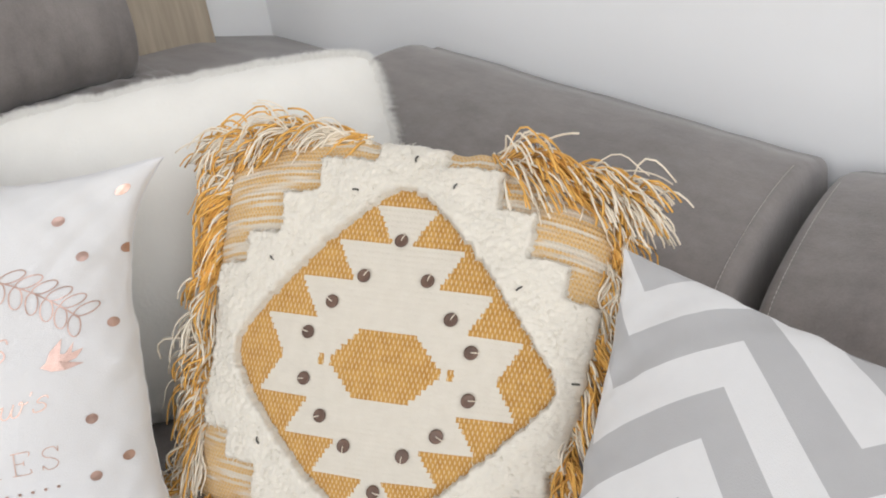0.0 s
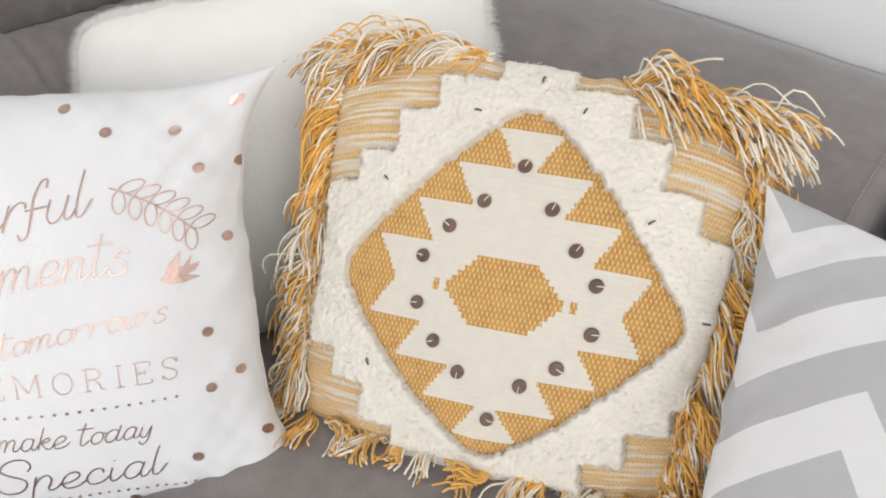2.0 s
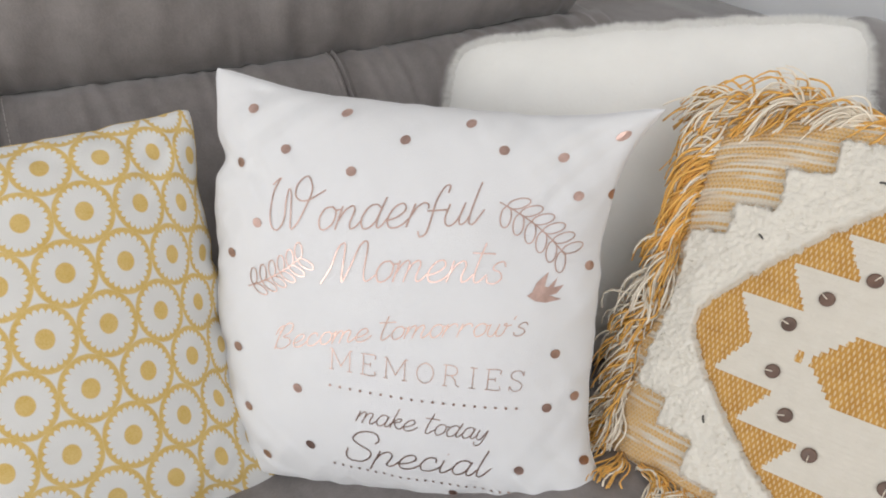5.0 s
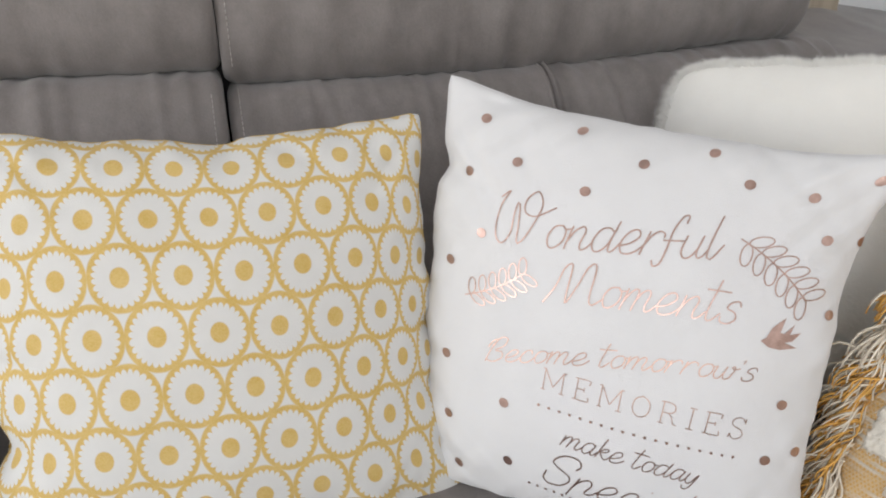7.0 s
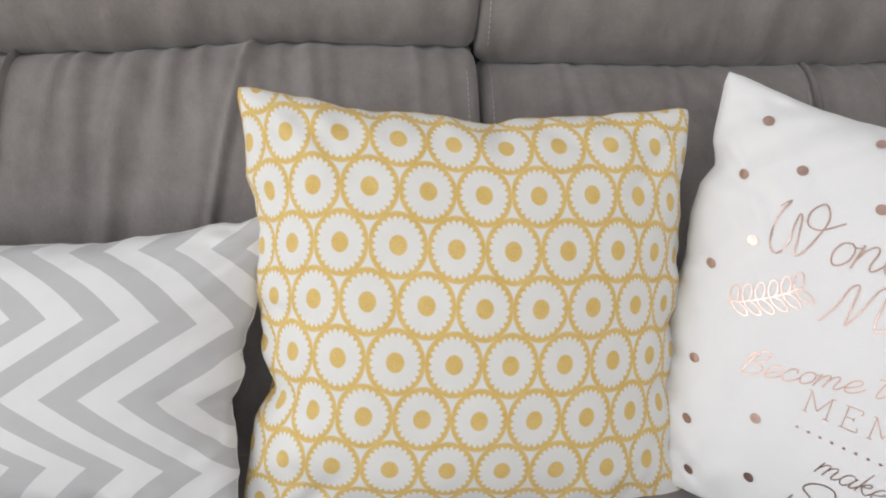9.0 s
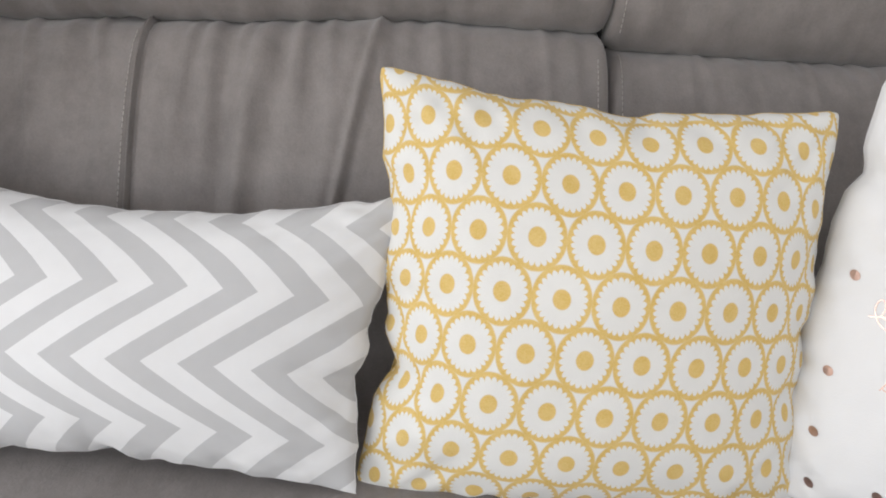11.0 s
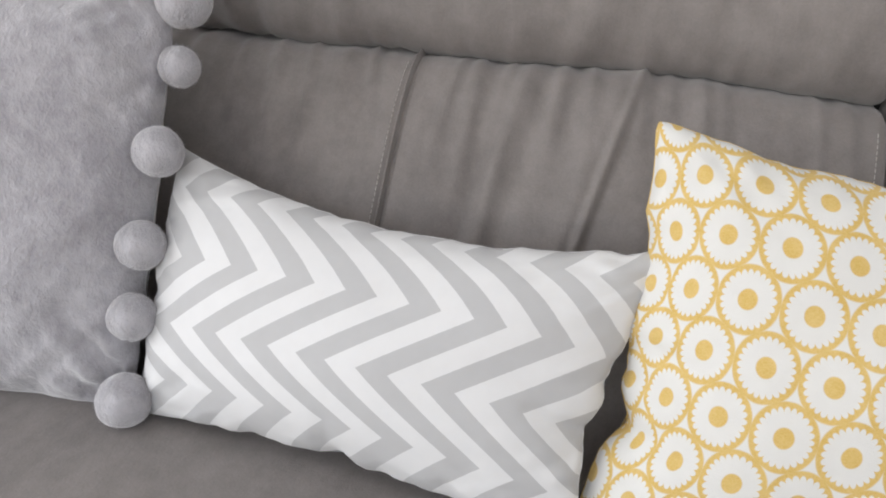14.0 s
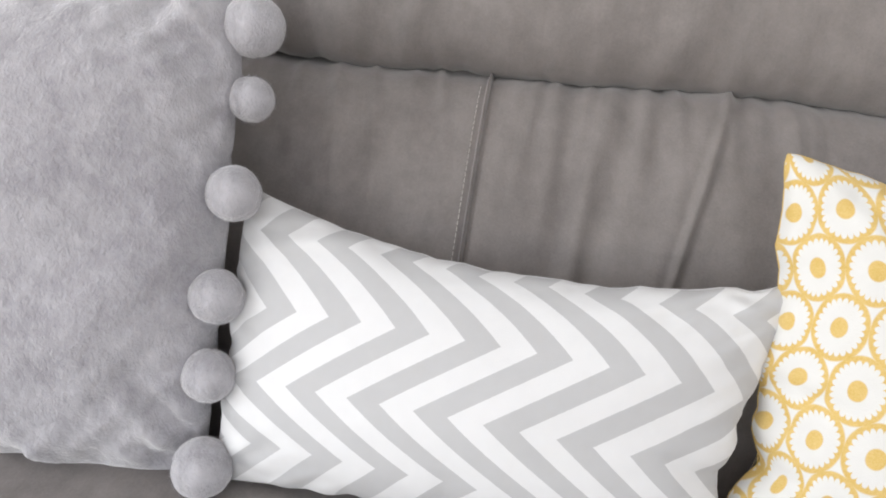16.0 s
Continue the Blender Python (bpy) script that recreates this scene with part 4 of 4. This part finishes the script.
def tassel(a, b, out, sweep, size, r):
    """A bunch of yarn strands from the seam at (a, b)."""
    root = MUS.at(a, b)
    v, f, mats = [], [], []
    gold_share = r.choice((0.1, 0.35, 0.6, 0.85, 0.97))
    main = out * r.uniform(0.75, 1.05) + sweep * r.uniform(0.5, 1.35) + MUS.n * r.uniform(0.0, 0.5) + np.array([r.gauss(0, 0.2), r.gauss(0, 0.2), r.gauss(0, 0.2)])
    wave, beat = np.array([r.gauss(0, 1), r.gauss(0, 1), r.gauss(0, 1)]) * 0.20, r.uniform(0, 6.28)
    for _ in range(r.randint(14, 18)):
        length = size * r.uniform(0.72, 1.1)
        d = main + np.array([r.gauss(0, 0.09), r.gauss(0, 0.09), r.gauss(0, 0.09)])
        d /= np.linalg.norm(d)
        pos = root + MUS.X * r.uniform(-0.005, 0.005) + MUS.Y * r.uniform(-0.005, 0.005) + MUS.n * r.uniform(-0.004, 0.006)
        pts, curl = [], wave + np.array([r.gauss(0, 1), r.gauss(0, 1), r.gauss(0, 1)]) * 0.12
        ph = beat + r.gauss(0, 0.4)
        for k in range(10):
            pts.append(pos.copy())
            d = d + np.array([0, 0, -0.17]) + curl * math.sin(ph + k * 0.75)
            d /= np.linalg.norm(d)
            pos = pos + d * length / 9
            floor = 0.464
            if pos[2] < floor:
                pos[2] = floor + 0.002 * r.random()
                d[2] = abs(d[2]) * 0.3
        tv, tf = tube(pts, r.uniform(0.0008, 0.0015), 4, taper=0.8)
        base = len(v)
        v += tv
        f += [tuple(i + base for i in q) for q in tf]
        mats += [0 if r.random() < gold_share else 1] * len(tf)
    me = mesh_from("tassel", v, f, GOLD)
    me.materials.append(PALE)
    me.polygons.foreach_set("material_index", mats)
    part("tassel", me, woven)


rng = random.Random(12)
X_, Y_ = MUS.X, MUS.Y
for a in np.linspace(-0.98, -0.27, 32):
    tassel(a, 0.99, Y_ * 0.10 + MUS.n * 0.2, -X_ * 1.0 + np.array([0, 0, 0.12]), rng.uniform(0.055, 0.080), rng)
for a in np.linspace(0.38, 0.99, 34):
    tassel(a, 0.99, Y_ * 0.03 + MUS.n * 0.35, X_ * 0.80, rng.uniform(0.055, 0.080), rng)
for b in np.linspace(0.98, -0.98, 52):
    tassel(-0.99, b, -X_ * 0.75, -Y_ * 0.60, rng.uniform(0.050, 0.074), rng)
for b in np.linspace(0.95, -0.9, 44):
    tassel(0.99, b, X_ * 0.45, -Y_ * 0.8, rng.uniform(0.045, 0.066), rng)
for a in np.linspace(-0.98, 0.98, 17):
    tassel(a, -0.99, -Y_ * 0.6 + MUS.n * 0.5, X_ * rng.uniform(-0.5, 0.5), rng.uniform(0.040, 0.060), rng)


# ---- the fur cushion ----
FURP = Pillow((0.590, 0.217, 0.817), (0.963, -0.040, 0.824), (0.50, 0.15, 0.45), (0.90, -0.13, 0.45), 0.085, (-0.006, -0.004, 0.0, -0.004), 0.45, 0.8, 0.003, 7.0, ears=(-0.010, -0.006, 0.0, 0.0), blunt=0.030, blunt_power=16)
FUR = plain("white_faux_fur", (0.82, 0.81, 0.77), 0.95, vary=0.025, scale=18, bump=0.0012, sheen=0.5)
HAIR = fibre("white_fur_hair", (0.97, 0.965, 0.945), 0.01, 0.5)
fur_cushion = cushion("fur_cushion", FURP, FUR, "fluffy white faux fur cushion leaning in the sofa corner")


def pile(pil, count, length, width, seed, comb, edge=0.35):
    """Many short hairs that stand out of a cushion's face and rim."""
    r = random.Random(seed)
    v, f = [], []
    for _ in range(count):
        if r.random() < edge:
            w = r.uniform(-1, 1)
            z = 1 - 0.035 * r.random() ** 2
            a, b = r.choice(((w, z), (w, z), (z, w), (-z, w)))
            side = r.choice((1, 1, -1))
        else:
            a, b, side = r.uniform(-1, 1), r.uniform(-1, 1), 1
        p = pil.at(a, b, -0.001, side)
        e = max(abs(a), abs(b)) ** 8
        out = pil.n * (1 - e * 0.8) * side + e * (pil.X * a ** 7 + pil.Y * b ** 7) + np.array(comb) + np.array([r.gauss(0, 0.3), r.gauss(0, 0.3), r.gauss(0, 0.3)])
        out /= np.linalg.norm(out)
        l = length * r.uniform(0.6, 1.25)
        cross = np.cross(out, [r.gauss(0, 1), r.gauss(0, 1), r.gauss(0, 1)])
        cross *= width / (np.linalg.norm(cross) + 1e-9)
        bend = np.array([r.gauss(0, 0.2), r.gauss(0, 0.2), -0.25]) * l
        m = p + out * l * 0.5
        k = len(v)
        v += [tuple(p - cross), tuple(p + cross), tuple(m - cross * 0.7), tuple(m + cross * 0.7), tuple(p + out * l + bend)]
        f += [(k, k + 1, k + 3, k + 2), (k + 2, k + 3, k + 4)]
    return v, f


v, f = pile(FURP, 24000, 0.012, 0.00022, 3, (0, 0, 0.05), 1.0)
tagged(part("fur", mesh_from("fur", v, f, HAIR), fur_cushion), kind="stuff")

# ---- the plush cushion with pompoms ----
POM = Pillow((-1.11, 0.19, 0.905), (-0.672, 0.205, 0.90), (-1.11, 0.03, 0.462), (-0.656, 0.05, 0.455), 0.10, (0.0, -0.004, -0.008, 0.0), 0.46, 0.7, 0.020, 8.0,
             folds=((0.97, -0.88, 0.74, -0.55, 0.012, 0.045), (0.90, -0.97, 0.58, -0.74, 0.010, 0.045), (1.0, -1.0, 0.80, -0.82, 0.016, 0.06), (0.92, -1.0, 0.70, -0.85, 0.008, 0.05), (0.3, 1.0, 0.95, 0.62, 0.012, 0.06), (-0.2, 0.75, 0.25, 0.9, 0.010, 0.08)))


def plush():
    m = Mat("silver_plush", 0.95, sheen=0.9)
    big, mid, fine = m.tex(9, 3), m.tex(22, 5, (1, 1, 0.8), rough=0.6), m.tex(420, 3, (1, 1, 0.6))
    nap, crush = m.tex(150, 4, (1, 1, 0.5), rough=0.65), m.tex(55, 4, rough=0.7)
    f = (big * 0.35 + mid * 0.30 + crush * 0.30 + nap * 0.15).ramp(0.44, 0.66)
    m.color(m.mix((f * 0.75 + fine * 0.25), (0.25, 0.24, 0.265), (0.475, 0.465, 0.495)))
    m.bump(nap, 0.0015, 0.4).bump(crush, 0.004, 0.45)
    m.bump(mid, 0.010, 0.8).bump(fine, 0.0012, 0.7)
    return m.m


PLUSH = plush()
pom_cushion = cushion("pompom_cushion", POM, PLUSH, "silver grey plush cushion edged with pompoms", n=84)


def pompom(c, radius, seed):
    r = random.Random(seed)
    bm = bmesh.new()
    bmesh.ops.create_icosphere(bm, subdivisions=4, radius=1.0)
    ax = Vector((r.gauss(0, 1), r.gauss(0, 1), r.gauss(0, 1))).normalized()
    for q in bm.verts:
        n = q.co.normalized()
        groove = math.exp(-((n.dot(ax)) / 0.09) ** 2) * 0.06
        q.co = n * radius * (1 + 0.035 * nz(n.x * 1.7 + seed, n.y * 1.7, n.z * 1.7) + 0.02 * nz(n.x * 7 + seed, n.y * 7, n.z * 7) - groove) * 1.0
    me = bpy.data.meshes.new("pompom")
    bm.to_mesh(me)
    bm.free()
    for p in me.polygons:
        p.use_smooth = True
    me.materials.append(PLUSH)
    ob = part("pompom", me, pom_cushion, "round plush pompom")
    ob.location = c
    v, f = [], []
    for _ in range(2600):
        n = np.array([r.gauss(0, 1), r.gauss(0, 1), r.gauss(0, 1)])
        n /= np.linalg.norm(n)
        w = np.cross(n, [r.gauss(0, 1), r.gauss(0, 1), r.gauss(0, 1)])
        w *= 0.00018 / (np.linalg.norm(w) + 1e-9)
        lean = n + np.array([r.gauss(0, 0.35), r.gauss(0, 0.35), r.gauss(0, 0.35)])
        k = len(v)
        v += [tuple(n * radius * 0.97 - w), tuple(n * radius * 0.97 + w), tuple(n * radius * 0.97 + lean * 0.0022)]
        f.append((k, k + 1, k + 2))
    part("fuzz", mesh_from("fuzz", v, f, FUZZ), ob)


FUZZ = fibre("silver_plush_fibre", (0.50, 0.49, 0.515), 0.05, 0.45)

for n_, (c, r_) in enumerate((((-0.657, 0.195, 0.870), 0.0295), ((-0.650, 0.170, 0.806), 0.0218), ((-0.649, 0.122, 0.727), 0.0265), ((-0.652, 0.086, 0.635), 0.0262), ((-0.649, 0.058, 0.565), 0.0255), ((-0.644, 0.027, 0.482), 0.0290))):
    pompom(c, r_, n_ + 1)
